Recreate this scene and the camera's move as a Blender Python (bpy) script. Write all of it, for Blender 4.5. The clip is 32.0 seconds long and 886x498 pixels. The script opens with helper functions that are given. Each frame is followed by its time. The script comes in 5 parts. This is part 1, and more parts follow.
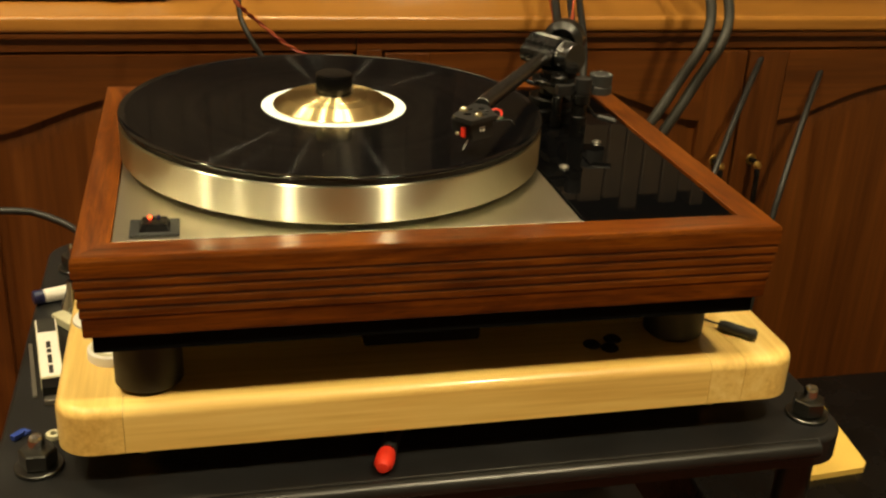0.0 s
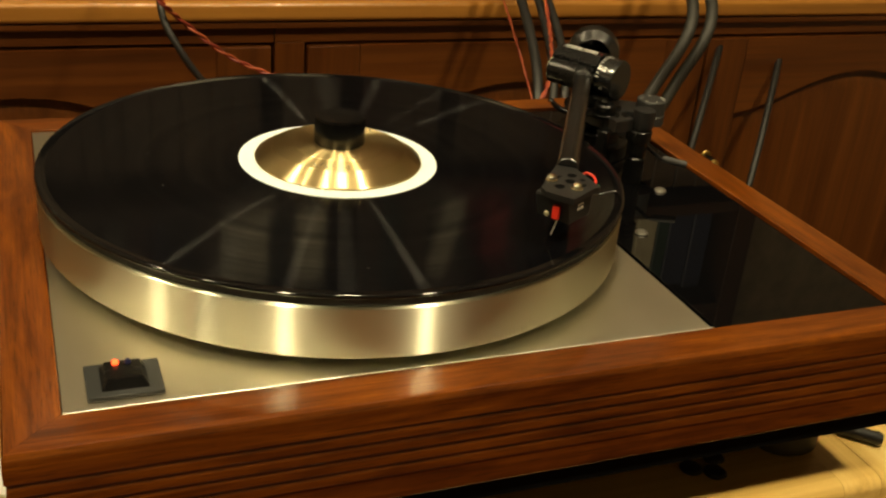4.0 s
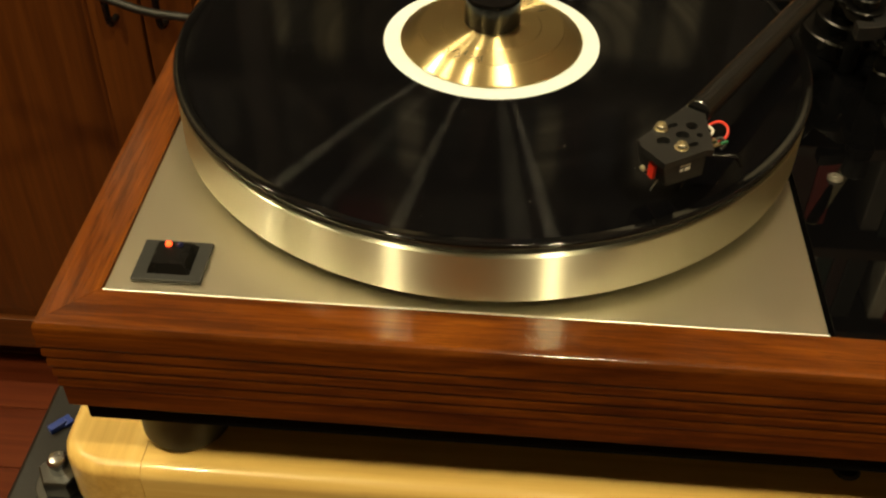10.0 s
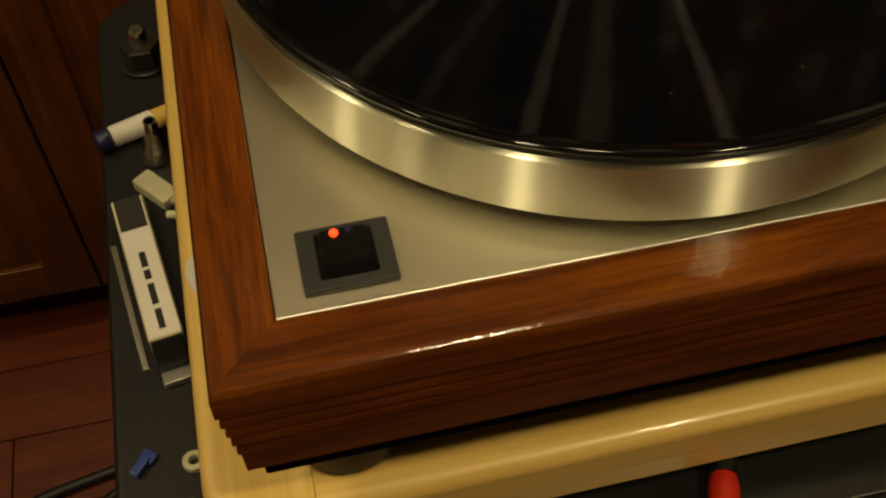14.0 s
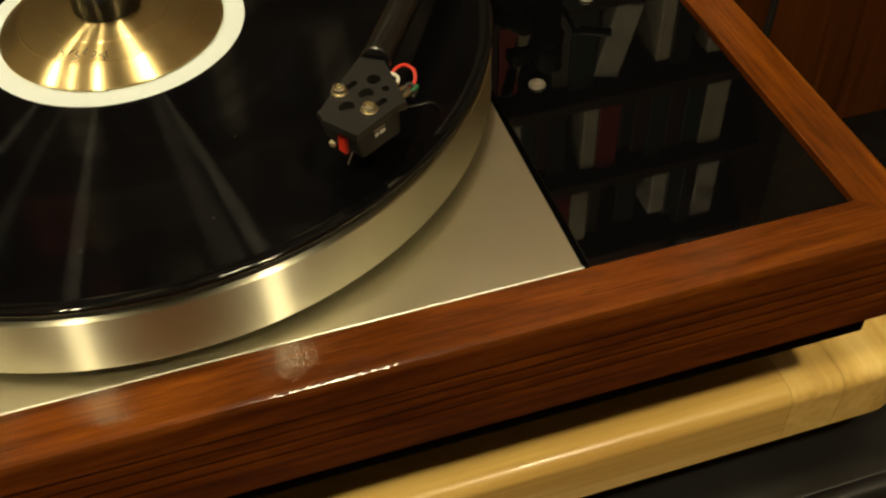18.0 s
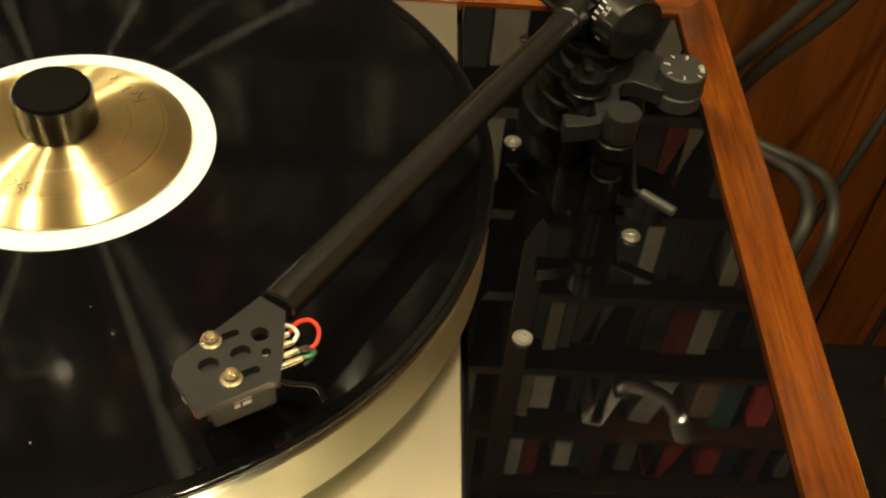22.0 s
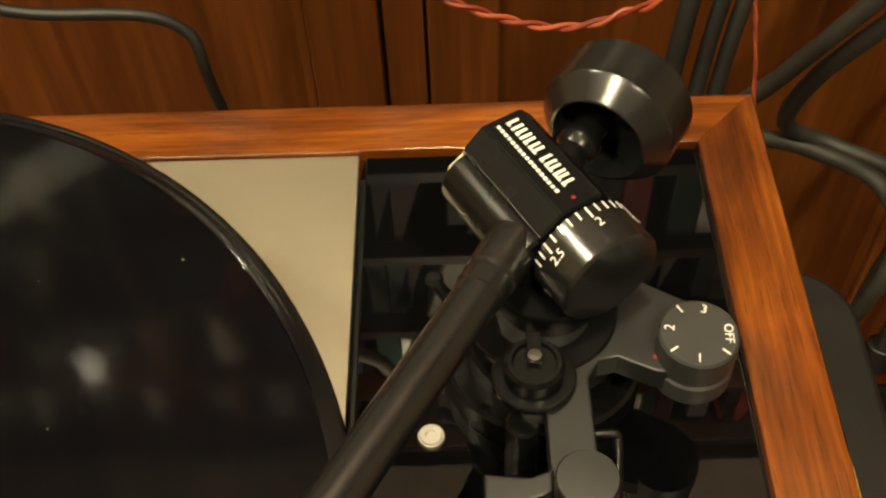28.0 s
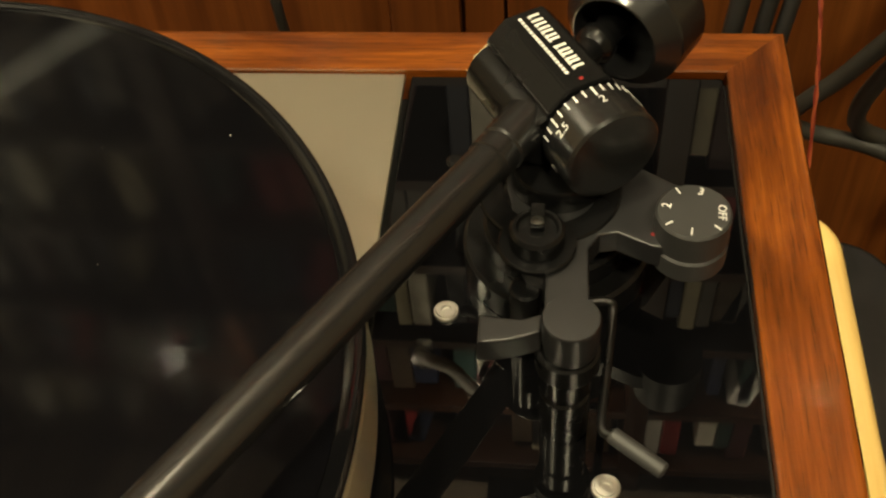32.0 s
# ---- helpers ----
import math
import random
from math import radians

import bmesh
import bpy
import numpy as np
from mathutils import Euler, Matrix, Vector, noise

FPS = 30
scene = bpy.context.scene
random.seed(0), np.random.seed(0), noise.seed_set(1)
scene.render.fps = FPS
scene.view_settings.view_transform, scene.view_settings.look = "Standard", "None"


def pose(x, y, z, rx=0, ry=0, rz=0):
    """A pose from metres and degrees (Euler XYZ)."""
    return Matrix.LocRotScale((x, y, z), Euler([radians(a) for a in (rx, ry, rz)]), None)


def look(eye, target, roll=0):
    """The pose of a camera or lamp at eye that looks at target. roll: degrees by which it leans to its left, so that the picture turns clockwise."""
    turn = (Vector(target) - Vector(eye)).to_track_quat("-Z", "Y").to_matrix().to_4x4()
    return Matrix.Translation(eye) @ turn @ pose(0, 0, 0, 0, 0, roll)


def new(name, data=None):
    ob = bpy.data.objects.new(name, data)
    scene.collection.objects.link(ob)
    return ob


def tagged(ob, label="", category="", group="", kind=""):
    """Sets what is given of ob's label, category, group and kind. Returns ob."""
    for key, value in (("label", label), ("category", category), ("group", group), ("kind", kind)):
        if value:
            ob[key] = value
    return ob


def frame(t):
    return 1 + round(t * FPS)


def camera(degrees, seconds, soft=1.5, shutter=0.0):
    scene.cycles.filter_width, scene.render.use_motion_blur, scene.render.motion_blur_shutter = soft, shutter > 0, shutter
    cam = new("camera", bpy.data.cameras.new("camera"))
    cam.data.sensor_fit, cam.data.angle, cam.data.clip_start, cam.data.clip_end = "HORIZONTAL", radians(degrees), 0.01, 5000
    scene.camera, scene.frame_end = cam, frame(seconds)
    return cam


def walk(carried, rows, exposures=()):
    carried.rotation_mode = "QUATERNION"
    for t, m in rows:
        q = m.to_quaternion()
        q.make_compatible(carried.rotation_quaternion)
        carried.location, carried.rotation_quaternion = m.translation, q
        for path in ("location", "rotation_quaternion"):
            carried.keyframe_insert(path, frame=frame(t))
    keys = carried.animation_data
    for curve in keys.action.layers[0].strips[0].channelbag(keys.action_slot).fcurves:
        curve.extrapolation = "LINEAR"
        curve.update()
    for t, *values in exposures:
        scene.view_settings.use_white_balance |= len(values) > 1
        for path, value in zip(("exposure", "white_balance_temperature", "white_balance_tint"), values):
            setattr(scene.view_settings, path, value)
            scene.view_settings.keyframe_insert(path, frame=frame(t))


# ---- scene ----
cam = camera(45.00, 32.0, soft=2.3)
PATH = [
    (0, (0.07482, -0.57683, 0.26092), (0.29301, 0.30943, -0.14765), 2.99),
    (0.5, (0.04306, -0.58430, 0.26822), (0.28503, 0.30261, -0.12527), 4.33),
    (1, (0.00964, -0.60196, 0.26941), (0.24801, 0.27925, -0.13881), 2.11),
    (1.5, (-0.00240, -0.59447, 0.26848), (0.27561, 0.27693, -0.13571), 3.81),
    (2, (-0.00373, -0.53369, 0.26627), (0.30128, 0.32986, -0.13530), 3.84),
    (2.5, (-0.01745, -0.46254, 0.26628), (0.30774, 0.39988, -0.12166), 3.56),
    (3, (-0.00278, -0.42571, 0.26046), (0.32719, 0.42243, -0.15398), 3.95),
    (3.5, (0.00401, -0.38333, 0.25416), (0.33305, 0.47079, -0.14861), 4.24),
    (4, (0.01814, -0.33590, 0.24309), (0.37281, 0.49163, -0.19212), 5.29),
    (4.5, (0.05179, -0.31976, 0.23699), (0.39851, 0.49610, -0.22579), 5.68),
    (6.5, (0.12904, -0.36697, 0.29999), (0.32949, 0.44450, -0.24895), 0.87),
    (7, (0.14482, -0.32259, 0.29323), (0.32989, 0.47460, -0.28143), 0.53),
    (7.5, (0.15779, -0.30049, 0.29087), (0.29386, 0.49781, -0.29581), -1.25),
    (8, (0.15806, -0.31356, 0.29611), (0.28396, 0.47088, -0.31118), -0.94),
    (8.5, (0.16693, -0.32926, 0.30857), (0.26135, 0.46012, -0.29803), -0.13),
    (9, (0.17164, -0.30812, 0.29946), (0.21827, 0.46290, -0.33563), 0.21),
    (9.5, (0.17763, -0.28794, 0.29793), (0.17587, 0.47036, -0.35397), -0.01),
    (10, (0.18220, -0.28069, 0.30357), (0.13095, 0.46382, -0.36206), 0.91),
    (10.5, (0.17144, -0.27863, 0.32106), (0.07682, 0.42340, -0.38477), 3.27),
    (11, (0.18401, -0.25537, 0.30107), (0.05255, 0.44627, -0.39923), -3.60),
    (11.5, (0.10177, -0.19245, 0.28126), (0.09697, 0.46934, -0.46841), -4.61),
    (12, (0.06611, -0.17055, 0.26766), (0.12822, 0.45499, -0.51005), -3.98),
    (12.5, (0.04280, -0.15871, 0.25717), (0.12922, 0.43777, -0.54080), -2.45),
    (13, (0.01874, -0.15595, 0.25966), (0.12901, 0.43766, -0.53751), -1.27),
    (13.5, (0.01061, -0.16034, 0.25699), (0.13521, 0.43908, -0.53368), -0.39),
    (14, (0.03552, -0.16453, 0.25758), (0.15808, 0.44485, -0.52577), -1.91),
    (14.5, (0.07555, -0.17047, 0.26160), (0.15650, 0.44682, -0.52096), -5.90),
    (16.5, (0.13423, -0.20394, 0.26562), (0.31032, 0.45281, -0.46764), -2.72),
    (17, (0.15225, -0.20291, 0.26925), (0.33168, 0.44727, -0.46904), -3.29),
    (17.5, (0.17216, -0.20636, 0.27597), (0.35453, 0.45087, -0.45532), -3.26),
    (18, (0.19641, -0.20956, 0.27893), (0.38701, 0.45410, -0.44442), -1.86),
    (18.5, (0.23137, -0.21638, 0.28184), (0.42253, 0.45612, -0.43315), -0.57),
    (19, (0.25206, -0.21796, 0.28021), (0.43037, 0.46523, -0.42793), 0.92),
    (19.5, (0.26941, -0.20816, 0.27677), (0.43869, 0.47611, -0.43253), 2.53),
    (20, (0.27550, -0.18517, 0.27177), (0.43802, 0.47978, -0.45722), 4.50),
    (20.5, (0.28230, -0.16286, 0.26757), (0.42124, 0.50909, -0.45987), 4.45),
    (21, (0.28389, -0.13944, 0.27141), (0.39213, 0.54767, -0.44704), 4.27),
    (21.5, (0.29039, -0.12789, 0.28149), (0.34581, 0.56300, -0.43934), 3.10),
    (22, (0.29011, -0.11116, 0.28662), (0.33651, 0.58445, -0.43030), 5.60),
    (22.5, (0.31275, -0.08508, 0.30135), (0.29146, 0.60497, -0.42209), 4.19),
    (23, (0.30776, -0.05871, 0.30619), (0.30237, 0.62442, -0.42408), 7.82),
    (23.5, (0.34117, -0.05905, 0.31292), (0.25986, 0.61896, -0.41762), 3.31),
    (24, (0.34350, -0.04259, 0.32538), (0.28976, 0.63158, -0.41124), 2.87),
    (24.5, (0.34248, -0.01050, 0.32675), (0.30810, 0.64397, -0.42855), 1.26),
    (25, (0.32984, 0.01484, 0.30497), (0.32658, 0.66360, -0.45601), 1.94),
    (25.5, (0.33763, 0.07120, 0.27062), (0.31469, 0.69431, -0.51117), -1.59),
    (26, (0.33394, 0.09283, 0.25792), (0.33294, 0.70694, -0.53130), -1.70),
    (26.5, (0.34064, 0.10187, 0.25025), (0.33093, 0.71500, -0.53967), -3.24),
    (28.5, (0.34962, 0.09796, 0.24801), (0.32306, 0.71768, -0.53637), -2.80),
    (29, (0.35415, 0.09829, 0.24773), (0.30567, 0.71654, -0.53675), -4.11),
    (29.5, (0.35984, 0.09738, 0.24436), (0.29985, 0.72022, -0.53569), -5.14),
    (30, (0.36556, 0.09818, 0.24396), (0.28838, 0.71971, -0.53562), -5.59),
    (30.5, (0.36574, 0.09266, 0.23956), (0.26969, 0.72094, -0.53247), -5.68),
    (31, (0.37101, 0.07934, 0.23876), (0.26431, 0.71485, -0.52593), -6.31),
    (31.5, (0.36844, 0.06468, 0.24034), (0.26438, 0.70395, -0.52156), -5.69),
    (32, (0.36755, 0.05358, 0.23901), (0.26408, 0.69384, -0.52215), -5.55),
]
EXPOSURES = [(0, 0.27, 6700, 10), (3, 0.03, 6760, 10), (4.5, -0.12, 6700, 10), (7, 0.03, 6780, 10), (9, -0.07, 6700, 10), (10, -0.3, 6850, 10), (11, -0.32, 6880, 10), (12, -0.62, 7180, 10), (13, -1.1, 7220, 10), (14, -1.3, 7300, 10), (17, -0.95, 6880, 10), (19, -0.5, 6520, 10), (20, -0.56, 6460, 10), (22, 0.12, 6600, 10), (24, 0.44, 6620, 10), (25, 0.68, 6400, 10), (29, 0.54, 6250, 10), (32, 0.42, 6150, 10)]
walk(cam, [(t, look(eye, target, roll)) for t, eye, target, roll in PATH], EXPOSURES)

# ---------------------------------------------------------------- light
FLOOR = -1.02
CEIL = 2.0
world = bpy.data.worlds.new("world")
scene.world = world
world.use_nodes = True
world.node_tree.nodes["Background"].inputs[0].default_value = (1.0, 0.72, 0.42, 1)
world.node_tree.nodes["Background"].inputs[1].default_value = 0.012
LAMPS = [(0.84, -0.83, 41.0), (-0.58, -0.7, 33.0), (0.35, 0.45, 14.0), (-1.3, 0.62, 32.0), (-1.0, 0.1, 10.0)]


# ---------------------------------------------------------------- materials
def mat(name):
    m = bpy.data.materials.new(name)
    m.use_nodes = True
    nt = m.node_tree
    return m, nt, nt.nodes["Principled BSDF"]


def node(nt, kind, **values):
    n = nt.nodes.new(kind)
    for k, v in values.items():
        n.inputs[k.replace("_", " ")].default_value = v
    return n


def ramp(nt, src, stops):
    r = nt.nodes.new("ShaderNodeValToRGB")
    while len(r.color_ramp.elements) < len(stops):
        r.color_ramp.elements.new(0.5)
    for e, (p, c) in zip(r.color_ramp.elements, stops):
        e.position, e.color = p, (*c, 1)
    nt.links.new(src, r.inputs[0])
    return r.outputs[0]


def coords(nt, scale, seeded=False):
    tc = nt.nodes.new("ShaderNodeTexCoord")
    mp = nt.nodes.new("ShaderNodeMapping")
    mp.inputs["Scale"].default_value = scale
    nt.links.new(tc.outputs["Object"], mp.inputs[0])
    if seeded:
        oi = nt.nodes.new("ShaderNodeObjectInfo")
        mul = nt.nodes.new("ShaderNodeMath")
        mul.operation = "MULTIPLY"
        mul.inputs[1].default_value = 7.0
        nt.links.new(oi.outputs["Random"], mul.inputs[0])
        nt.links.new(mul.outputs[0], mp.inputs["Location"])
    return mp.outputs[0]


def noise_tex(nt, vec, scale, detail=5.0, rough=0.6, distort=0.0):
    n = node(nt, "ShaderNodeTexNoise", Scale=scale, Detail=detail, Roughness=rough, Distortion=distort)
    nt.links.new(vec, n.inputs["Vector"])
    return n.outputs[0]


def bump(nt, b, src, strength, dist=0.0005):
    n = node(nt, "ShaderNodeBump", Strength=strength, Distance=dist)
    nt.links.new(src, n.inputs["Height"])
    nt.links.new(n.outputs[0], b.inputs["Normal"])


def rough_var(nt, b, src, lo, hi):
    mr = node(nt, "ShaderNodeMapRange", To_Min=lo, To_Max=hi)
    nt.links.new(src, mr.inputs[0])
    nt.links.new(mr.outputs[0], b.inputs["Roughness"])


def stops(dark, mid, light):
    return [(0.32, dark), (0.51, mid), (0.7, light)]


def wood(name, dark, mid, light, along, size=1.0, rough=(0.2, 0.35), coat=0.0, fig=0.55, run=1.0):
    """Grain that runs along one axis, with pores and broad figure."""
    m, nt, b = mat(name)
    k = [26.0, 26.0, 26.0]
    k["xyz".index(along)] = 1.6 * run
    v = coords(nt, [s * size for s in k], True)
    broad = noise_tex(nt, v, 1.0, 4, 0.55, 0.6)
    k2 = [240.0, 240.0, 240.0]
    k2["xyz".index(along)] = 9.0 * run
    fine = noise_tex(nt, coords(nt, [s * size for s in k2], True), 1.0, 3, 0.6)
    mix = nt.nodes.new("ShaderNodeMix")
    mix.inputs[0].default_value = 1 - fig
    nt.links.new(broad, mix.inputs[2])
    nt.links.new(fine, mix.inputs[3])
    nt.links.new(ramp(nt, mix.outputs[0], stops(dark, mid, light)), b.inputs["Base Color"])
    rough_var(nt, b, fine, *rough)
    b.inputs["Coat Weight"].default_value = coat
    b.inputs["Coat Roughness"].default_value = 0.055
    bump(nt, b, fine, 0.16, 0.0004)
    pores = noise_tex(nt, coords(nt, [s * size * 3 for s in k2], True), 1.0, 2, 0.7)
    pb = node(nt, "ShaderNodeBump", Strength=0.1, Distance=0.0003)
    nt.links.new(pores, pb.inputs["Height"])
    nt.links.new(pb.outputs[0], b.inputs["Coat Normal"])
    return m


def metal(name, color, rough, aniso=0.0, radial=False, turn=0.25, streak=(1, 1, 1), var=0.08):
    m, nt, b = mat(name)
    b.inputs["Base Color"].default_value = (*color, 1)
    b.inputs["Metallic"].default_value = 1.0
    b.inputs["Anisotropic"].default_value = aniso
    b.inputs["Anisotropic Rotation"].default_value = turn
    if radial:
        t = nt.nodes.new("ShaderNodeTangent")
        t.direction_type, t.axis = "RADIAL", "Z"
        nt.links.new(t.outputs[0], b.inputs["Tangent"])
    f = noise_tex(nt, coords(nt, streak), 1.0, 3, 0.6)
    rough_var(nt, b, f, max(0.02, rough - var), rough + var)
    bump(nt, b, f, 0.018, 0.0002)
    return m


def brushed(m, way):
    """Sets the direction across the brush marks, along which reflections spread."""
    nt = m.node_tree
    v = nt.nodes.new("ShaderNodeCombineXYZ")
    for k in range(3):
        v.inputs[k].default_value = way[k]
    nt.links.new(v.outputs[0], nt.nodes["Principled BSDF"].inputs["Tangent"])


def spun(m, color, share, rough, narrow):
    """Adds the upright streaks of a lathe-turned surface, narrow round the axis and long across the cut."""
    nt = m.node_tree
    g = node(nt, "ShaderNodeBsdfAnisotropic", Color=(*color, 1), Roughness=rough, Anisotropy=narrow)
    t = nt.nodes.new("ShaderNodeTangent")
    t.direction_type, t.axis = "RADIAL", "Z"
    nt.links.new(t.outputs[0], g.inputs["Tangent"])
    ms = node(nt, "ShaderNodeMixShader", Fac=share)
    nt.links.new(nt.nodes["Principled BSDF"].outputs[0], ms.inputs[1])
    nt.links.new(g.outputs[0], ms.inputs[2])
    nt.links.new(ms.outputs[0], nt.nodes["Material Output"].inputs[0])


def paint(name, color, rough, grain=900.0, strength=0.08, var=0.25, spec=0.5):
    m, nt, b = mat(name)
    v = coords(nt, (1, 1, 1))
    big = noise_tex(nt, v, 18.0, 4, 0.6)
    fine = noise_tex(nt, v, grain, 2, 0.6)
    c0, c1 = [c * (1 - var) for c in color], [min(1, c * (1 + var)) for c in color]
    nt.links.new(ramp(nt, big, [(0.3, c0), (0.7, c1)]), b.inputs["Base Color"])
    rough_var(nt, b, big, rough * 0.8, min(1, rough * 1.2))
    b.inputs["Specular IOR Level"].default_value = spec
    bump(nt, b, fine, strength, 0.0003)
    return m


def glow(name, color, strength):
    m, nt, b = mat(name)
    b.inputs["Base Color"].default_value = (*color, 1)
    b.inputs["Emission Color"].default_value = (*color, 1)
    b.inputs["Emission Strength"].default_value = strength
    return m


def lacquered(name, along):
    """Rosewood under clear lacquer: fine long grain, a slow figure, dark pores and faint orange peel."""
    m, nt, b = mat(name)

    def stretched(across, run):
        k = [across, across, across]
        k["xyz".index(along)] = run
        return coords(nt, k, True)

    figure = noise_tex(nt, stretched(42.0, 8.0), 1.0, 5, 0.62, 1.3)
    bands = noise_tex(nt, stretched(130.0, 11.0), 1.0, 3, 0.55, 0.8)
    grain = noise_tex(nt, stretched(620.0, 18.0), 1.0, 4, 0.65)
    mix = nt.nodes.new("ShaderNodeMix")
    mix.inputs[0].default_value = 0.4
    nt.links.new(figure, mix.inputs[2])
    nt.links.new(bands, mix.inputs[3])
    fine = nt.nodes.new("ShaderNodeMix")
    fine.inputs[0].default_value = 0.25
    nt.links.new(mix.outputs[0], fine.inputs[2])
    nt.links.new(grain, fine.inputs[3])
    base = ramp(nt, fine.outputs[0], [(0.32, (0.028, 0.006, 0.001)), (0.44, (0.076, 0.0178, 0.0018)), (0.55, (0.145, 0.037, 0.0032)), (0.7, (0.28, 0.085, 0.007))])
    pore = noise_tex(nt, stretched(1500.0, 70.0), 1.0, 2, 0.5)
    mask = node(nt, "ShaderNodeMapRange", From_Min=0.6, From_Max=0.68, To_Min=0.0, To_Max=0.5)
    nt.links.new(pore, mask.inputs[0])
    dark = nt.nodes.new("ShaderNodeMix")
    dark.data_type = "RGBA"
    nt.links.new(mask.outputs[0], dark.inputs[0])
    nt.links.new(base, dark.inputs[6])
    dark.inputs[7].default_value = (0.03, 0.008, 0.002, 1)
    nt.links.new(dark.outputs[2], b.inputs["Base Color"])
    rough_var(nt, b, grain, 0.26, 0.4)
    b.inputs["Specular IOR Level"].default_value = 0.08
    b.inputs["Coat Weight"].default_value = 1.0
    b.inputs["Coat Roughness"].default_value = 0.05
    peel = noise_tex(nt, coords(nt, (1, 1, 1)), 420.0, 3, 0.6)
    pb = node(nt, "ShaderNodeBump", Strength=0.26, Distance=0.0004)
    nt.links.new(peel, pb.inputs["Height"])
    nt.links.new(pb.outputs[0], b.inputs["Coat Normal"])
    return m


M_ROSE_X, M_ROSE_Y = lacquered("rosewood_x", "x"), lacquered("rosewood_y", "y")
M_MAPLE = wood("maple", (0.56, 0.33, 0.08), (0.76, 0.51, 0.155), (0.88, 0.65, 0.24), "x", 0.9, (0.24, 0.4), 0.4, 0.6)
M_MAPLE_Y = wood("maple_across", (0.56, 0.33, 0.08), (0.78, 0.53, 0.165), (0.9, 0.68, 0.27), "y", 0.9, (0.24, 0.4), 0.4, 0.6)
M_CHERRY_X = wood("cherry_x", (0.046, 0.0122, 0.0018), (0.097, 0.0275, 0.0038), (0.158, 0.048, 0.0072), "x", 0.5, (0.3, 0.45), 0.1)
M_CHERRY_Z = wood("cherry_z", (0.046, 0.0122, 0.0018), (0.097, 0.0275, 0.0038), (0.158, 0.048, 0.0072), "z", 0.5, (0.3, 0.45), 0.1)
M_COUNTER = wood("counter_oak", (0.22, 0.088, 0.014), (0.36, 0.155, 0.028), (0.45, 0.21, 0.042), "x", 0.45, (0.25, 0.4), 0.2)
M_FLOOR = wood("floor_wood", (0.06, 0.011, 0.0035), (0.115, 0.022, 0.006), (0.17, 0.04, 0.011), "x", 0.4, (0.3, 0.45), 0.1)
M_SHELF = wood("shelf_wood", (0.018, 0.006, 0.002), (0.038, 0.0135, 0.0042), (0.065, 0.024, 0.008), "x", 0.5, (0.35, 0.5))
M_SHELF_Z = wood("shelf_wood_upright", (0.018, 0.006, 0.002), (0.038, 0.0135, 0.0042), (0.065, 0.024, 0.008), "z", 0.5, (0.35, 0.5))
M_STEEL = metal("brushed_steel", (0.7, 0.655, 0.53), 0.4, 0.4, False, 0.0, (700, 14, 6), 0.035)
brushed(M_STEEL, (1, 0, 0))
M_TRIM = metal("bright_trim", (0.92, 0.9, 0.82), 0.38)
M_RIM = metal("turned_aluminium", (0.82, 0.83, 0.67), 0.38, 1.0, True, 0.25, (6, 6, 900), 0.012)
M_BRASS = metal("turned_brass", (0.98, 0.79, 0.4), 0.33, 0.95, True, 0.25, (25, 25, 60), 0.03)
spun(M_RIM, (0.84, 0.83, 0.68), 0.5, 0.3, 0.84)
spun(M_BRASS, (0.98, 0.8, 0.42), 0.45, 0.3, 0.8)
M_BRASS_OLD = metal("aged_brass", (0.5, 0.33, 0.1), 0.35)
M_CHROME = metal("chrome", (0.7, 0.73, 0.74), 0.15)
M_ZINC = metal("zinc_plate", (0.5, 0.49, 0.46), 0.4)
M_ALU = metal("anodised_aluminium", (0.6, 0.59, 0.56), 0.3)
M_BLACK = paint("satin_black", (0.0035, 0.0035, 0.0038), 0.27, spec=0.28)
M_SHELLGREY = paint("dark_grey_anodised", (0.01, 0.01, 0.011), 0.38)
M_KNOBTOP = paint("knob_grey", (0.02, 0.02, 0.02), 0.5)
M_GREY = paint("switch_grey", (0.02, 0.0215, 0.022), 0.42)
M_MATT = paint("matt_black", (0.004, 0.004, 0.004), 0.8, spec=0.05)
M_RUBBER = paint("rubber", (0.006, 0.006, 0.006), 0.55)
M_TABLE = paint("table_black", (0.009, 0.009, 0.0098), 0.34, 420, 0.25)
M_WHITE = paint("white_plastic", (0.72, 0.7, 0.66), 0.4, var=0.04)
M_LABEL = paint("label_paper", (0.68, 0.78, 0.86), 0.6, var=0.03)
M_INK = paint("white_ink", (0.62, 0.62, 0.6), 0.5, var=0.02)
M_RED = paint("red_plastic", (0.6, 0.03, 0.015), 0.35)
M_ORANGE = paint("orange_insulation", (0.3, 0.058, 0.018), 0.5)
M_RUST = paint("rust_red_insulation", (0.18, 0.022, 0.009), 0.5)
M_DARKRED = paint("dark_red_dot", (0.2, 0.008, 0.006), 0.4)
M_BLUE = paint("blue_plastic", (0.02, 0.05, 0.3), 0.35)
M_NAVY = paint("navy_plastic", (0.01, 0.012, 0.06), 0.3)
M_GREEN = paint("green_insulation", (0.02, 0.16, 0.07), 0.4)
M_CREAM = paint("cream_plastic", (0.5, 0.48, 0.33), 0.45)
M_YELLOW = paint("yellow_paper", (0.68, 0.45, 0.1), 0.6, var=0.05)
M_CORD = paint("black_cord", (0.008, 0.0075, 0.0075), 0.5)
M_CORD_GREY = paint("grey_cord", (0.018, 0.017, 0.014), 0.55)
M_WALL = paint("wall_paint", (0.28, 0.22, 0.14), 0.8)
M_CEIL = paint("ceiling_paint", (0.27, 0.225, 0.165), 0.9)
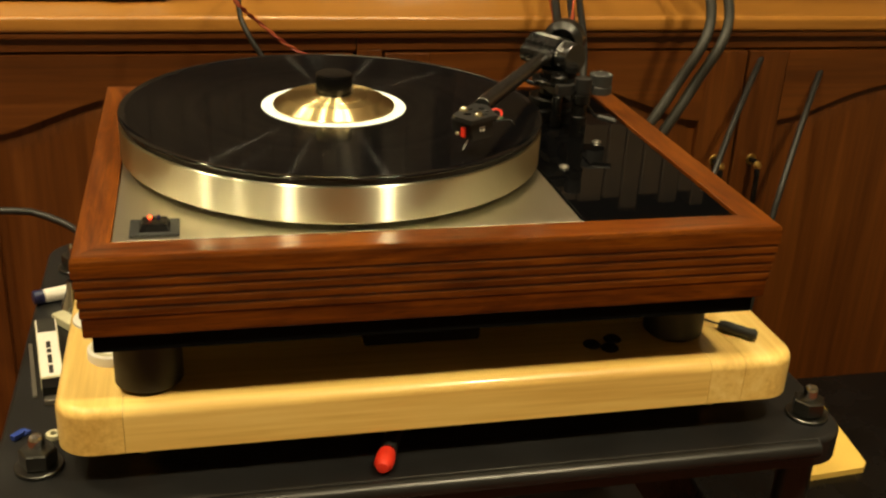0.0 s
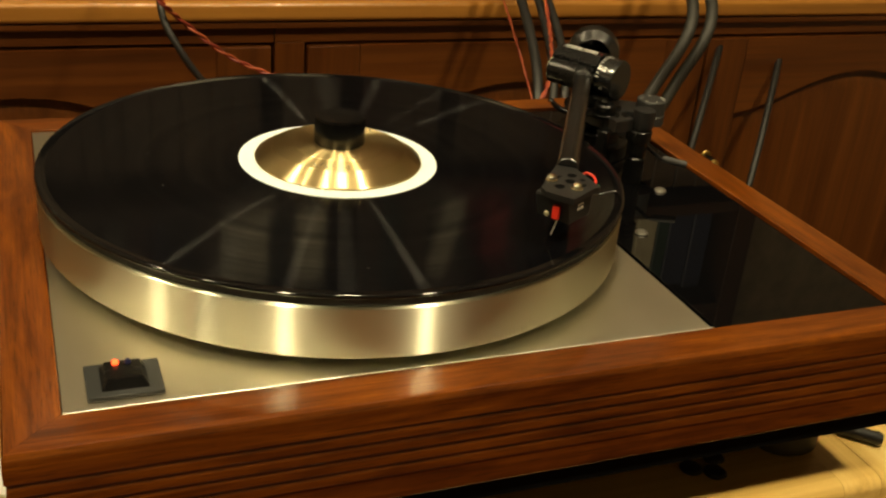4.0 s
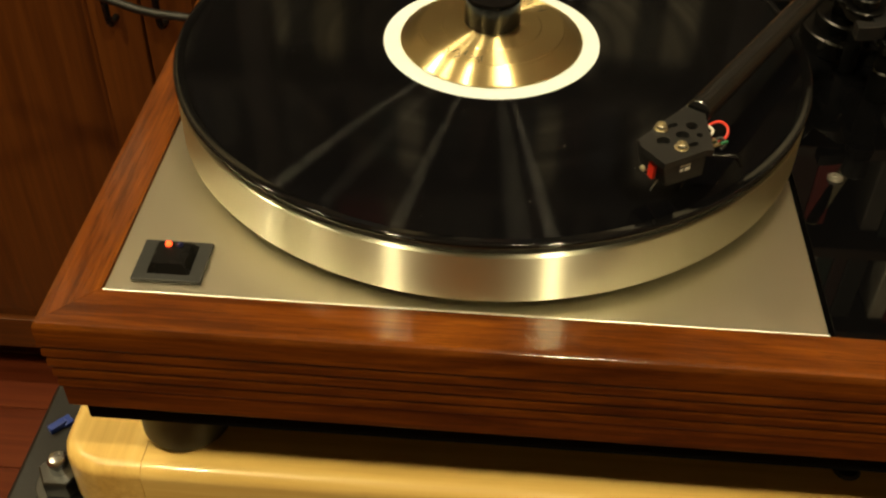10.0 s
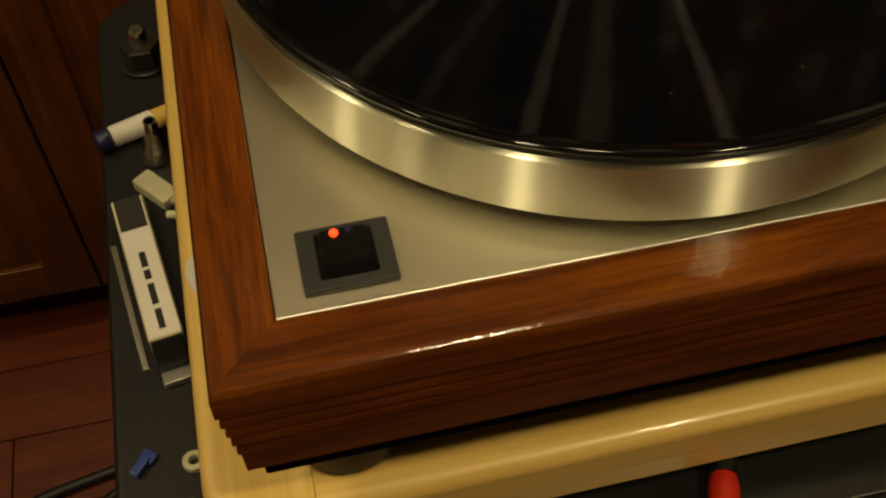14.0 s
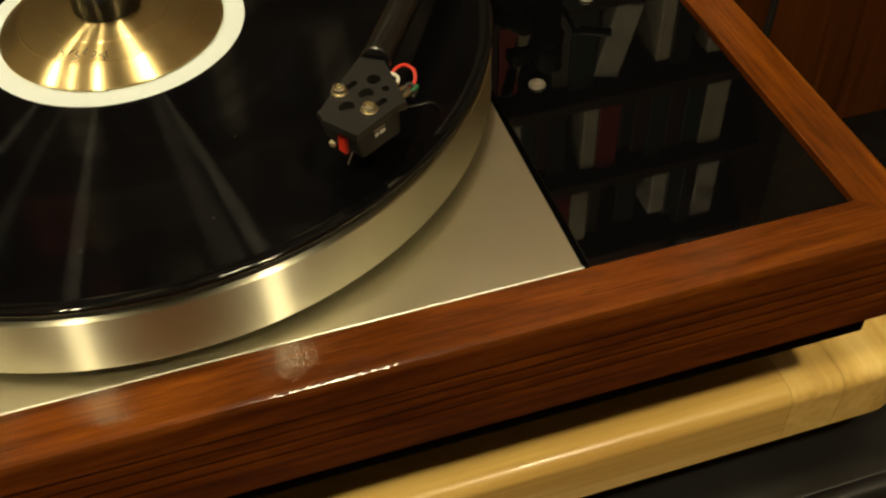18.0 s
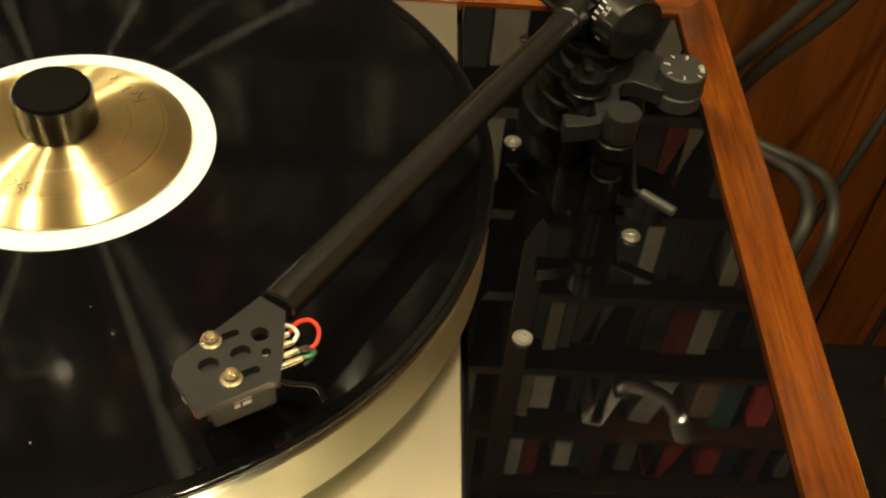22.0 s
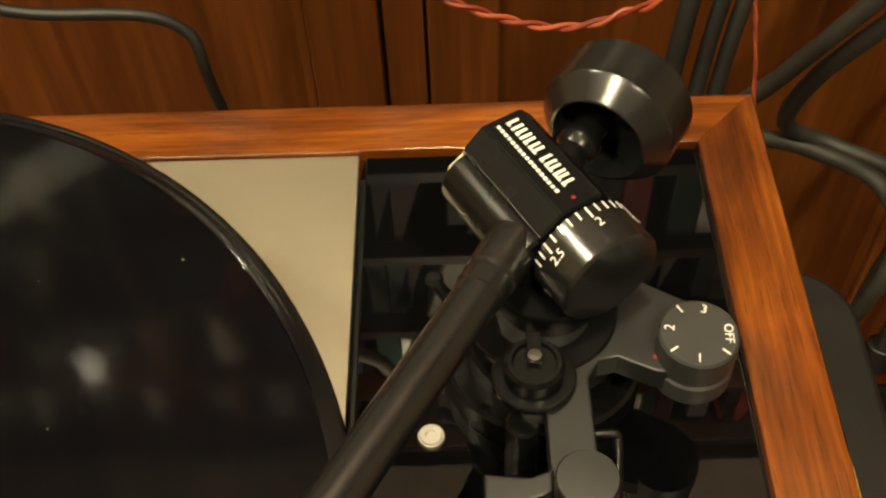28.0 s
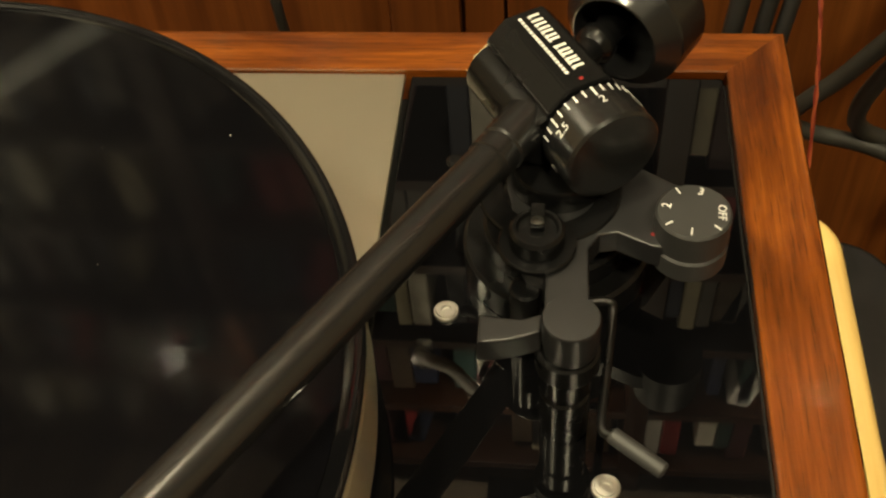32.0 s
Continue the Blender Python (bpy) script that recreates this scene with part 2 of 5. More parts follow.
M_LED = glow("red_led", (1.0, 0.07, 0.015), 4.5)
M_LAMP = glow("lamp_glass", (1.0, 0.8, 0.5), 12.0)
M_BULB = glow("bulb_glass", (1.0, 0.82, 0.55), 1500.0)
M_NUT = metal("dull_steel", (0.14, 0.14, 0.135), 0.28)
M_TUBE = paint("satin_tube", (0.007, 0.007, 0.0075), 0.23, spec=0.9)
M_BEAD = paint("vinyl_edge", (0.003, 0.003, 0.0035), 0.07, var=0.1, strength=0.01)
M_GLOSS = paint("gloss_black", (0.003, 0.003, 0.0034), 0.16, spec=0.3)
M_HEAD = paint("headshell_black", (0.011, 0.011, 0.0115), 0.4)
M_SCREW = metal("pale_gold", (0.85, 0.78, 0.6), 0.2)


def acrylic():
    m, nt, b = mat("black_acrylic")
    b.inputs["Base Color"].default_value = (0.002, 0.002, 0.0024, 1)
    b.inputs["Specular IOR Level"].default_value = 0.38
    f = noise_tex(nt, coords(nt, (1, 1, 1)), 60.0, 4, 0.6)
    rough_var(nt, b, f, 0.01, 0.03)
    return m


def vinyl():
    """Grooved record: tracks of slightly different cut, with smooth lead-in bands."""
    m, nt, b = mat("vinyl")
    tc = nt.nodes.new("ShaderNodeTexCoord")
    sep = nt.nodes.new("ShaderNodeSeparateXYZ")
    nt.links.new(tc.outputs["Object"], sep.inputs[0])
    ln = nt.nodes.new("ShaderNodeVectorMath")
    ln.operation = "LENGTH"
    cmb = nt.nodes.new("ShaderNodeCombineXYZ")
    nt.links.new(sep.outputs[0], cmb.inputs[0])
    nt.links.new(sep.outputs[1], cmb.inputs[1])
    nt.links.new(cmb.outputs[0], ln.inputs[0])
    cr = nt.nodes.new("ShaderNodeCombineXYZ")
    nt.links.new(ln.outputs["Value"], cr.inputs[0])
    bands = noise_tex(nt, cr.outputs[0], 900.0, 3, 0.7)
    wide = noise_tex(nt, cr.outputs[0], 110.0, 2, 0.5)
    mix = nt.nodes.new("ShaderNodeMix")
    mix.inputs[0].default_value = 0.5
    nt.links.new(bands, mix.inputs[2])
    nt.links.new(wide, mix.inputs[3])
    vor = node(nt, "ShaderNodeTexVoronoi", Scale=260.0)
    nt.links.new(tc.outputs["Object"], vor.inputs["Vector"])
    sparse = noise_tex(nt, tc.outputs["Object"], 240.0, 1, 0.5)
    big = node(nt, "ShaderNodeMapRange", From_Min=0.66, From_Max=0.74, To_Min=0.0, To_Max=0.11)
    nt.links.new(sparse, big.inputs[0])
    lt = nt.nodes.new("ShaderNodeMath")
    lt.operation = "LESS_THAN"
    nt.links.new(vor.outputs["Distance"], lt.inputs[0])
    nt.links.new(big.outputs[0], lt.inputs[1])
    nt.links.new(ramp(nt, lt.outputs[0], [(0.0, (0.002, 0.002, 0.0027)), (1.0, (0.22, 0.21, 0.19))]), b.inputs["Base Color"])
    rough_var(nt, b, mix.outputs[0], 0.1, 0.2)
    b.inputs["Specular IOR Level"].default_value = 0.04
    b.inputs["Anisotropic"].default_value = 1.0
    b.inputs["Anisotropic Rotation"].default_value = 0.25
    t = nt.nodes.new("ShaderNodeTangent")
    t.direction_type, t.axis = "RADIAL", "Z"
    nt.links.new(t.outputs[0], b.inputs["Tangent"])
    cw = node(nt, "ShaderNodeMapRange", From_Min=0.35, From_Max=0.65, To_Min=0.12, To_Max=0.4)
    nt.links.new(wide, cw.inputs[0])
    nt.links.new(cw.outputs[0], b.inputs["Coat Weight"])
    b.inputs["Coat Roughness"].default_value = 0.075
    # the cut groove walls spread light along the radius
    gl = nt.nodes.new("ShaderNodeBsdfAnisotropic")
    nt.links.new(ramp(nt, bands, [(0.36, (0.12, 0.12, 0.12)), (0.62, (1, 1, 1))]), gl.inputs["Color"])
    gl.inputs["Anisotropy"].default_value = 0.98
    gl.inputs["Rotation"].default_value = 0.0
    rough = node(nt, "ShaderNodeMapRange", To_Min=0.28, To_Max=0.46)
    nt.links.new(mix.outputs[0], rough.inputs[0])
    nt.links.new(rough.outputs[0], gl.inputs["Roughness"])
    nt.links.new(t.outputs[0], gl.inputs["Tangent"])
    ms = nt.nodes.new("ShaderNodeMixShader")
    ms.inputs[0].default_value = 0.0034
    nt.links.new(b.outputs[0], ms.inputs[1])
    nt.links.new(gl.outputs[0], ms.inputs[2])
    nt.links.new(ms.outputs[0], nt.nodes["Material Output"].inputs[0])
    return m


M_ACRYLIC, M_VINYL = acrylic(), vinyl()

# ---------------------------------------------------------------- building helpers
BASE = {}


def thing(name, at, label, category, group="", kind=""):
    ob = new(name)
    ob.empty_display_size = 0.02
    ob.location = at
    BASE[ob.name] = Vector(at)
    return tagged(ob, label, category, group, kind)


def weighted_normals(bm):
    """Corner normals weighted by face area, so that large flat faces stay flat beside rounded edges."""
    out = []
    limit = math.cos(radians(38))
    for f in bm.faces:
        n0 = f.normal
        for lp in f.loops:
            n = Vector((0, 0, 0))
            for g in lp.vert.link_faces:
                if g is f or g.normal.dot(n0) > limit:
                    a = g.calc_area()
                    n += g.normal * (a * a)
            out.append(n.normalized() if n.length > 1e-30 else n0.copy())
    return out


def mesh_ob(name, bm, material, smooth=True):
    me = bpy.data.meshes.new(name)
    bm.normal_update()
    split = weighted_normals(bm) if smooth else None
    bm.to_mesh(me)
    bm.free()
    if smooth:
        for p in me.polygons:
            p.use_smooth = True
        me.set_sharp_from_angle(angle=radians(38))
        me.normals_split_custom_set(split)
    for mm in material if isinstance(material, (list, tuple)) else [material]:
        me.materials.append(mm)
    return new(name, me)


def part(name, bm, material, parent, label="", origin=None, smooth=True):
    """A mesh given in world places, linked as a part of a thing or of a part."""
    at = Vector(origin) if origin is not None else BASE[parent.name]
    bmesh.ops.translate(bm, verts=bm.verts, vec=-at)
    ob = mesh_ob(name, bm, material, smooth)
    ob.parent = parent
    ob.location = at - BASE[parent.name]
    BASE[ob.name] = at.copy()
    return tagged(ob, label)


def solid(name, bm, material, label, category, group="", kind="", origin=None):
    at = Vector(origin) if origin is not None else Vector((0, 0, 0))
    bmesh.ops.translate(bm, verts=bm.verts, vec=-at)
    ob = mesh_ob(name, bm, material)
    ob.location = at
    BASE[ob.name] = at.copy()
    return tagged(ob, label, category, group, kind)


def join(*bms):
    out = bms[0]
    for b in bms[1:]:
        me = bpy.data.meshes.new("tmp")
        b.to_mesh(me)
        b.free()
        out.from_mesh(me)
        bpy.data.meshes.remove(me)
    return out


def box(x0, x1, y0, y1, z0, z1, bevel=0.0, seg=2):
    bm = bmesh.new()
    bmesh.ops.create_cube(bm, size=1)
    bmesh.ops.scale(bm, vec=(x1 - x0, y1 - y0, z1 - z0), verts=bm.verts)
    bmesh.ops.translate(bm, vec=((x0 + x1) / 2, (y0 + y1) / 2, (z0 + z1) / 2), verts=bm.verts)
    if bevel:
        bmesh.ops.bevel(bm, geom=bm.edges[:], offset=bevel, segments=seg, affect="EDGES", profile=0.5)
    return bm


def prism(poly, z0, z1, bevel=0.0, seg=2):
    """An upright prism over a polygon in plan."""
    bm = bmesh.new()
    lo = [bm.verts.new((x, y, z0)) for x, y in poly]
    hi = [bm.verts.new((x, y, z1)) for x, y in poly]
    n = len(poly)
    bm.faces.new(lo[::-1])
    top = bm.faces.new(hi)
    for i in range(n):
        bm.faces.new((lo[i], lo[(i + 1) % n], hi[(i + 1) % n], hi[i]))
    bmesh.ops.recalc_face_normals(bm, faces=bm.faces[:])
    if bevel:
        bmesh.ops.bevel(bm, geom=[e for e in top.edges], offset=bevel, segments=seg, affect="EDGES", profile=0.5)
    return bm


def lathe(profile, at=(0, 0, 0), axis=(0, 0, 1), seg=48):
    """Turns a profile of (radius, height) round an axis. Ends on the axis are closed."""
    bm = bmesh.new()
    rings = []
    for r, z in profile:
        if r < 1e-6:
            rings.append([bm.verts.new((0, 0, z))])
        else:
            rings.append([bm.verts.new((r * math.cos(2 * math.pi * i / seg), r * math.sin(2 * math.pi * i / seg), z)) for i in range(seg)])
    for a, b in zip(rings, rings[1:]):
        for i in range(seg):
            j = (i + 1) % seg
            if len(a) == 1 and len(b) == 1:
                continue
            if len(a) == 1:
                bm.faces.new((a[0], b[j], b[i]))
            elif len(b) == 1:
                bm.faces.new((a[i], a[j], b[0]))
            else:
                bm.faces.new((a[i], a[j], b[j], b[i]))
    bmesh.ops.recalc_face_normals(bm, faces=bm.faces[:])
    q = Vector((0, 0, 1)).rotation_difference(Vector(axis).normalized())
    bmesh.ops.transform(bm, matrix=Matrix.Translation(at) @ q.to_matrix().to_4x4(), verts=bm.verts)
    return bm


def disc_profile(r, h, b=0.0008):
    return [(0, 0), (r - b, 0), (r, b), (r, h - b), (r - b, h), (0, h)]


def cyl(a, b, r, bevel=0.0006, seg=28):
    a, b = Vector(a), Vector(b)
    return lathe(disc_profile(r, (b - a).length, min(bevel, r * 0.4)), a, b - a, seg)


def tube(points, r, seg=10, steps=8):
    """A round cord along a smooth line through points."""
    pts = [Vector(p) for p in points]
    ext = [2 * pts[0] - pts[1], *pts, 2 * pts[-1] - pts[-2]]
    line = []
    for i in range(1, len(ext) - 2):
        p0, p1, p2, p3 = ext[i - 1 : i + 3]
        for k in range(steps):
            t = k / steps
            line.append(0.5 * ((2 * p1) + (p2 - p0) * t + (2 * p0 - 5 * p1 + 4 * p2 - p3) * t * t + (3 * p1 - p0 - 3 * p2 + p3) * t ** 3))
    line.append(pts[-1])
    bm = bmesh.new()
    up = Vector((0.3, 0.2, 1)).normalized()
    rings = []
    for i, p in enumerate(line):
        d = (line[min(i + 1, len(line) - 1)] - line[max(i - 1, 0)]).normalized()
        s = d.cross(up)
        s = s.normalized() if s.length > 1e-4 else Vector((1, 0, 0))
        up = s.cross(d).normalized()
        rings.append([bm.verts.new(p + r * (math.cos(2 * math.pi * k / seg) * s + math.sin(2 * math.pi * k / seg) * up)) for k in range(seg)])
    for a, b in zip(rings, rings[1:]):
        for k in range(seg):
            bm.faces.new((a[k], a[(k + 1) % seg], b[(k + 1) % seg], b[k]))
    bm.faces.new(rings[0][::-1])
    bm.faces.new(rings[-1])
    bmesh.ops.recalc_face_normals(bm, faces=bm.faces[:])
    return bm


def rounded(x0, x1, y0, y1, r, n=6):
    out = []
    for cx, cy, a in ((x1 - r, y0 + r, -90), (x1 - r, y1 - r, 0), (x0 + r, y1 - r, 90), (x0 + r, y0 + r, 180)):
        out += [(cx + r * math.cos(radians(a + 90 * k / n)), cy + r * math.sin(radians(a + 90 * k / n))) for k in range(n + 1)]
    return out


def text_mesh(words, size, m, depth=0.0001):
    cu = bpy.data.curves.new("words", "FONT")
    cu.body, cu.size, cu.extrude = words, size, depth
    cu.align_x, cu.align_y = "CENTER", "CENTER"
    ob = bpy.data.objects.new("words", cu)
    scene.collection.objects.link(ob)
    bpy.context.view_layer.update()
    me = bpy.data.meshes.new_from_object(ob.evaluated_get(bpy.context.evaluated_depsgraph_get()))
    bpy.data.objects.remove(ob)
    bm = bmesh.new()
    bm.from_mesh(me)
    bpy.data.meshes.remove(me)
    bmesh.ops.transform(bm, matrix=m, verts=bm.verts)
    return bm


def frame_of(at, xdir, zdir):
    """A pose whose x and z point along the given directions."""
    z = Vector(zdir).normalized()
    x = Vector(xdir)
    x = (x - z * x.dot(z)).normalized()
    y = z.cross(x)
    return Matrix.Translation(at) @ Matrix((x, y, z)).transposed().to_4x4()

# ---------------------------------------------------------------- room shell
def shell():
    x0, x1, y0, y1 = -2.6, 2.8, -3.0, 1.55
    solid("wall_north", box(x0, x1, y1, y1 + 0.1, FLOOR, CEIL), M_WALL, "warm beige painted wall behind the bookcase", "wall", kind="structure")
    solid("wall_south", box(x0, x1, y0 - 0.1, y0, FLOOR, CEIL), M_WALL, "warm beige painted wall", "wall", kind="structure")
    solid("wall_west", box(x0 - 0.1, x0, y0, y1, FLOOR, CEIL), M_WALL, "warm beige painted wall", "wall", kind="structure")
    solid("wall_east", box(x1, x1 + 0.1, y0, y1, FLOOR, CEIL), M_WALL, "warm beige painted wall", "wall", kind="structure")
    solid("ceiling", box(x0, x1, y0, y1, CEIL, CEIL + 0.1), M_CEIL, "off-white painted ceiling", "ceiling", kind="structure")


shell()
floor = solid("floor", box(-2.6, 2.8, -3.0, 1.55, FLOOR - 0.1, FLOOR - 0.014), M_SHELF, "reddish brown wooden plank floor", "floor", kind="structure")

for lx, ly, watts in LAMPS:
    lamp = thing("ceiling_light", (lx, ly, CEIL), "round recessed ceiling light with a warm glowing disc", "ceiling light", "ceiling lights")
    part("ring", lathe([(0.075, -0.002), (0.1, -0.002), (0.103, -0.008), (0.097, -0.012), (0.077, -0.012), (0.075, -0.002)], (lx, ly, CEIL)), M_WHITE, lamp)
    part("diffuser", lathe(disc_profile(0.075, 0.004), (lx, ly, CEIL - 0.006)), M_LAMP, lamp, "warm glowing disc")
    ld = bpy.data.lights.new("ceiling_lamp", "AREA")
    ld.shape, ld.size, ld.energy, ld.color = "DISK", 0.15, watts, (1.0, 0.84, 0.5)
    lo = new("ceiling_lamp", ld)
    lo.location = (lx, ly, CEIL - 0.016)


# ---------------------------------------------------------------- sideboard behind the turntable
CF = 0.83
DOOR_TOP, DOOR_BOT = -0.087, -0.93


def arch_panel(x0, x1, z0, z1, rise, y, depth, inset):
    """A raised panel with an arched head; faces -y."""
    def outline(d):
        a, b, lo, hi = x0 + d, x1 - d, z0 + d, z1 - d
        pts = [(a, lo), (b, lo), (b, hi - rise)]
        n = 14
        for k in range(1, n):
            t = k / n
            s = math.sin(math.pi * t) ** 1.5
            pts.append((b + (a - b) * t, hi - rise + rise * s))
        pts.append((a, hi - rise))
        return pts
    bm = bmesh.new()
    outer = [bm.verts.new((x, y, z)) for x, z in outline(0)]
    inner = [bm.verts.new((x, y - depth, z)) for x, z in outline(inset)]
    n = len(outer)
    for i in range(n):
        bm.faces.new((outer[i], outer[(i + 1) % n], inner[(i + 1) % n], inner[i]))
    bm.faces.new(inner)
    bm.faces.new(outer[::-1])
    bmesh.ops.recalc_face_normals(bm, faces=bm.faces[:])
    return bm


def arched_rail(x0, x1, z0, z1, rise, ya, yb):
    """The top rail of a door, with an arched lower edge."""
    n = 16
    low = [(x0 + (x1 - x0) * k / n, z0 + rise * math.sin(math.pi * k / n) ** 1.5) for k in range(n + 1)]
    ring = [*low, (x1, z1), (x0, z1)]
    bm = bmesh.new()
    fa = [bm.verts.new((x, ya, z)) for x, z in ring]
    fb = [bm.verts.new((x, yb, z)) for x, z in ring]
    for i in range(len(ring)):
        j = (i + 1) % len(ring)
        bm.faces.new((fa[i], fa[j], fb[j], fb[i]))
    bm.faces.new(fa)
    bm.faces.new(fb[::-1])
    bmesh.ops.recalc_face_normals(bm, faces=bm.faces[:])
    return bm


def pull(parent, x, z0, z1, y):
    h = part("handle", tube([(x, y, z1), (x, y - 0.022, z1 - 0.004), (x, y - 0.026, (z0 + z1) / 2), (x, y - 0.022, z0 + 0.004), (x, y, z0)], 0.0042), M_BLACK, parent, "dark bronze bar pull with a brass end")
    part("end_cap", join(lathe(disc_profile(0.0085, 0.003), (x, y, z1), (0, -1, 0), 20), lathe([(0, 0), (0.006, 0.001), (0.0065, 0.004), (0.004, 0.008), (0, 0.009)], (x, y - 0.02, z1 - 0.004), (0, -1, 0.4), 16)), M_BRASS_OLD, h)


def cabinet(x0, x1):
    c = thing("sideboard_cabinet", (x0, CF, FLOOR), "cherry-stained wooden base cabinet with arched raised-panel doors", "cabinet", "sideboard cabinets")
    part("carcass", join(box(x0, x1, CF + 0.004, CF + 0.5, FLOOR + 0.09, -0.067), box(x0, x1, CF + 0.07, CF + 0.45, FLOOR, FLOOR + 0.09)), M_CHERRY_Z, c)
    part("face_rail", box(x0, x1, CF - 0.018, CF + 0.003, -0.0835, -0.0662, 0.001), M_CHERRY_X, c)
    part("stile", box(x0, x0 + 0.034, CF - 0.018, CF + 0.003, FLOOR + 0.09, -0.0838, 0.001), M_CHERRY_Z, c)
    part("bottom_rail", box(x0 + 0.0345, x1, CF - 0.018, CF + 0.003, FLOOR + 0.09, DOOR_BOT - 0.003, 0.001), M_CHERRY_X, c)
    mid = (x0 + 0.034 + x1) / 2
    for a, b, hx in ((x0 + 0.037, mid - 0.0015, mid - 0.03), (mid + 0.0015, x1 - 0.003, mid + 0.03)):
        y1 = CF - 0.004
        yo = CF - 0.022
        w = 0.062
        d = part("door", box(a + w * 0.5, b - w * 0.5, y1 - 0.006, y1, DOOR_BOT + 0.01, DOOR_TOP - 0.01), M_CHERRY_Z, c, "arched raised-panel door")
        for xa in (a, b - w):
            part("stile", box(xa, xa + w, yo, y1, DOOR_BOT, DOOR_TOP, 0.003), M_CHERRY_Z, d)
        part("rail", box(a + w, b - w, yo + 0.001, y1, DOOR_BOT, DOOR_BOT + w, 0.002), M_CHERRY_X, d)
        part("rail", arched_rail(a + w, b - w, DOOR_TOP - 0.105, DOOR_TOP, 0.055, yo + 0.001, y1), M_CHERRY_X, d, "arched top rail")
        part("panel", arch_panel(a + w - 0.002, b - w + 0.002, DOOR_BOT + w - 0.002, DOOR_TOP - 0.047, 0.055, y1 - 0.0005, 0.013, 0.03), M_CHERRY_Z, d)
        pull(d, hx, -0.335, -0.252, yo)


for k in range(-2, 3):
    cabinet(0.285 + 1.108 * k, 0.285 + 1.108 * (k + 1) - 0.001)

counter = thing("countertop", (0.3, CF, -0.1), "honey-stained oak sideboard top with a moulded edge", "countertop")
part("top", box(-2.0, 2.6, CF - 0.03, CF + 0.52, -0.058, -0.036, 0.006, 3), M_COUNTER, counter)
part("edge_moulding", box(-2.0, 2.6, CF - 0.026, CF - 0.005, -0.066, -0.0581, 0.002, 2), M_CHERRY_X, counter)

# bookcase on the sideboard: shelves of books that show as reflections
rng = random.Random(4)
BX0, BX1, BY0, BY1 = -1.0, 1.31, 1.2, 1.5
SHELF_Z = [0.1, 0.32, 0.54, 0.765, 0.985, 1.195, 1.42, 1.645, 1.87]
UPRIGHTS = [-1.0, -0.23, 0.54, 1.31]
bc = thing("bookcase", (0.3, 1.3, -0.036), "brown wooden bookcase standing on the sideboard, full of books", "bookcase")
for x in UPRIGHTS:
    part("upright", box(x - 0.022, x + 0.022, BY0, BY1, -0.0358, 1.94, 0.002), M_SHELF_Z, bc)
for z in SHELF_Z:
    for xa, xb in zip(UPRIGHTS, UPRIGHTS[1:]):
        part("shelf", box(xa + 0.0222, xb - 0.0222, BY0 + 0.004, BY1, z - 0.024, z, 0.002), M_SHELF, bc)
part("back_panel", box(BX0 - 0.022, BX1 + 0.022, BY1 + 0.001, BY1 + 0.01, -0.0358, 1.94), M_SHELF_Z, bc)
BOOK_COLOURS = [(0.72, 0.68, 0.58), (0.12, 0.11, 0.1), (0.05, 0.012, 0.012), (0.012, 0.018, 0.05), (0.3, 0.025, 0.025), (0.01, 0.01, 0.01), (0.45, 0.4, 0.28), (0.015, 0.04, 0.035), (0.07, 0.045, 0.025), (0.8, 0.78, 0.72)]
BOOK_MATS = [paint(f"book_cloth_{i}", c, 0.55) for i, c in enumerate(BOOK_COLOURS)]


def book_row(z, xa, xb, singly):
    """Fills one bay of a shelf; a few books lean."""
    x = xa + 0.026
    rest = []
    while x < xb - 0.085:
        w, hgt, dep = rng.uniform(0.024, 0.052), rng.uniform(0.135, 0.19), rng.uniform(0.13, 0.19)
        lean = rng.choice([0, 0, 0, 0, 0, 0, 14]) if singly else 0
        bm = box(0, w, 0, dep, 0, hgt, 0.0025, 1)
        if lean:
            bmesh.ops.transform(bm, matrix=Matrix.Rotation(radians(-lean), 4, "Y"), verts=bm.verts)
            bmesh.ops.translate(bm, vec=(0, 0, w * math.sin(radians(lean))), verts=bm.verts)
        at = (x, BY0 + 0.03, z + 0.0004)
        bmesh.ops.translate(bm, vec=at, verts=bm.verts)
        if singly:
            solid("book", bm, rng.choice(BOOK_MATS), "cloth-bound book leaning on its neighbour on a wooden shelf" if lean else "cloth-bound book standing upright on a brown wooden shelf", "book", "books in the bookcase", origin=at)
        else:
            rest.append(bm)
        x += w * math.cos(radians(lean)) + (hgt * math.sin(radians(lean)) if lean else rng.choice([0.001, 0.001, 0.002, 0.035]))
    return rest


below = []
for z in SHELF_Z[:-1]:
    for xa, xb in zip(UPRIGHTS, UPRIGHTS[1:]):
        below += book_row(z, xa, xb, z > 0.5)
solid("books", join(*below), BOOK_MATS[8], "rows of brown books on the lower shelves", "books", kind="stuff")

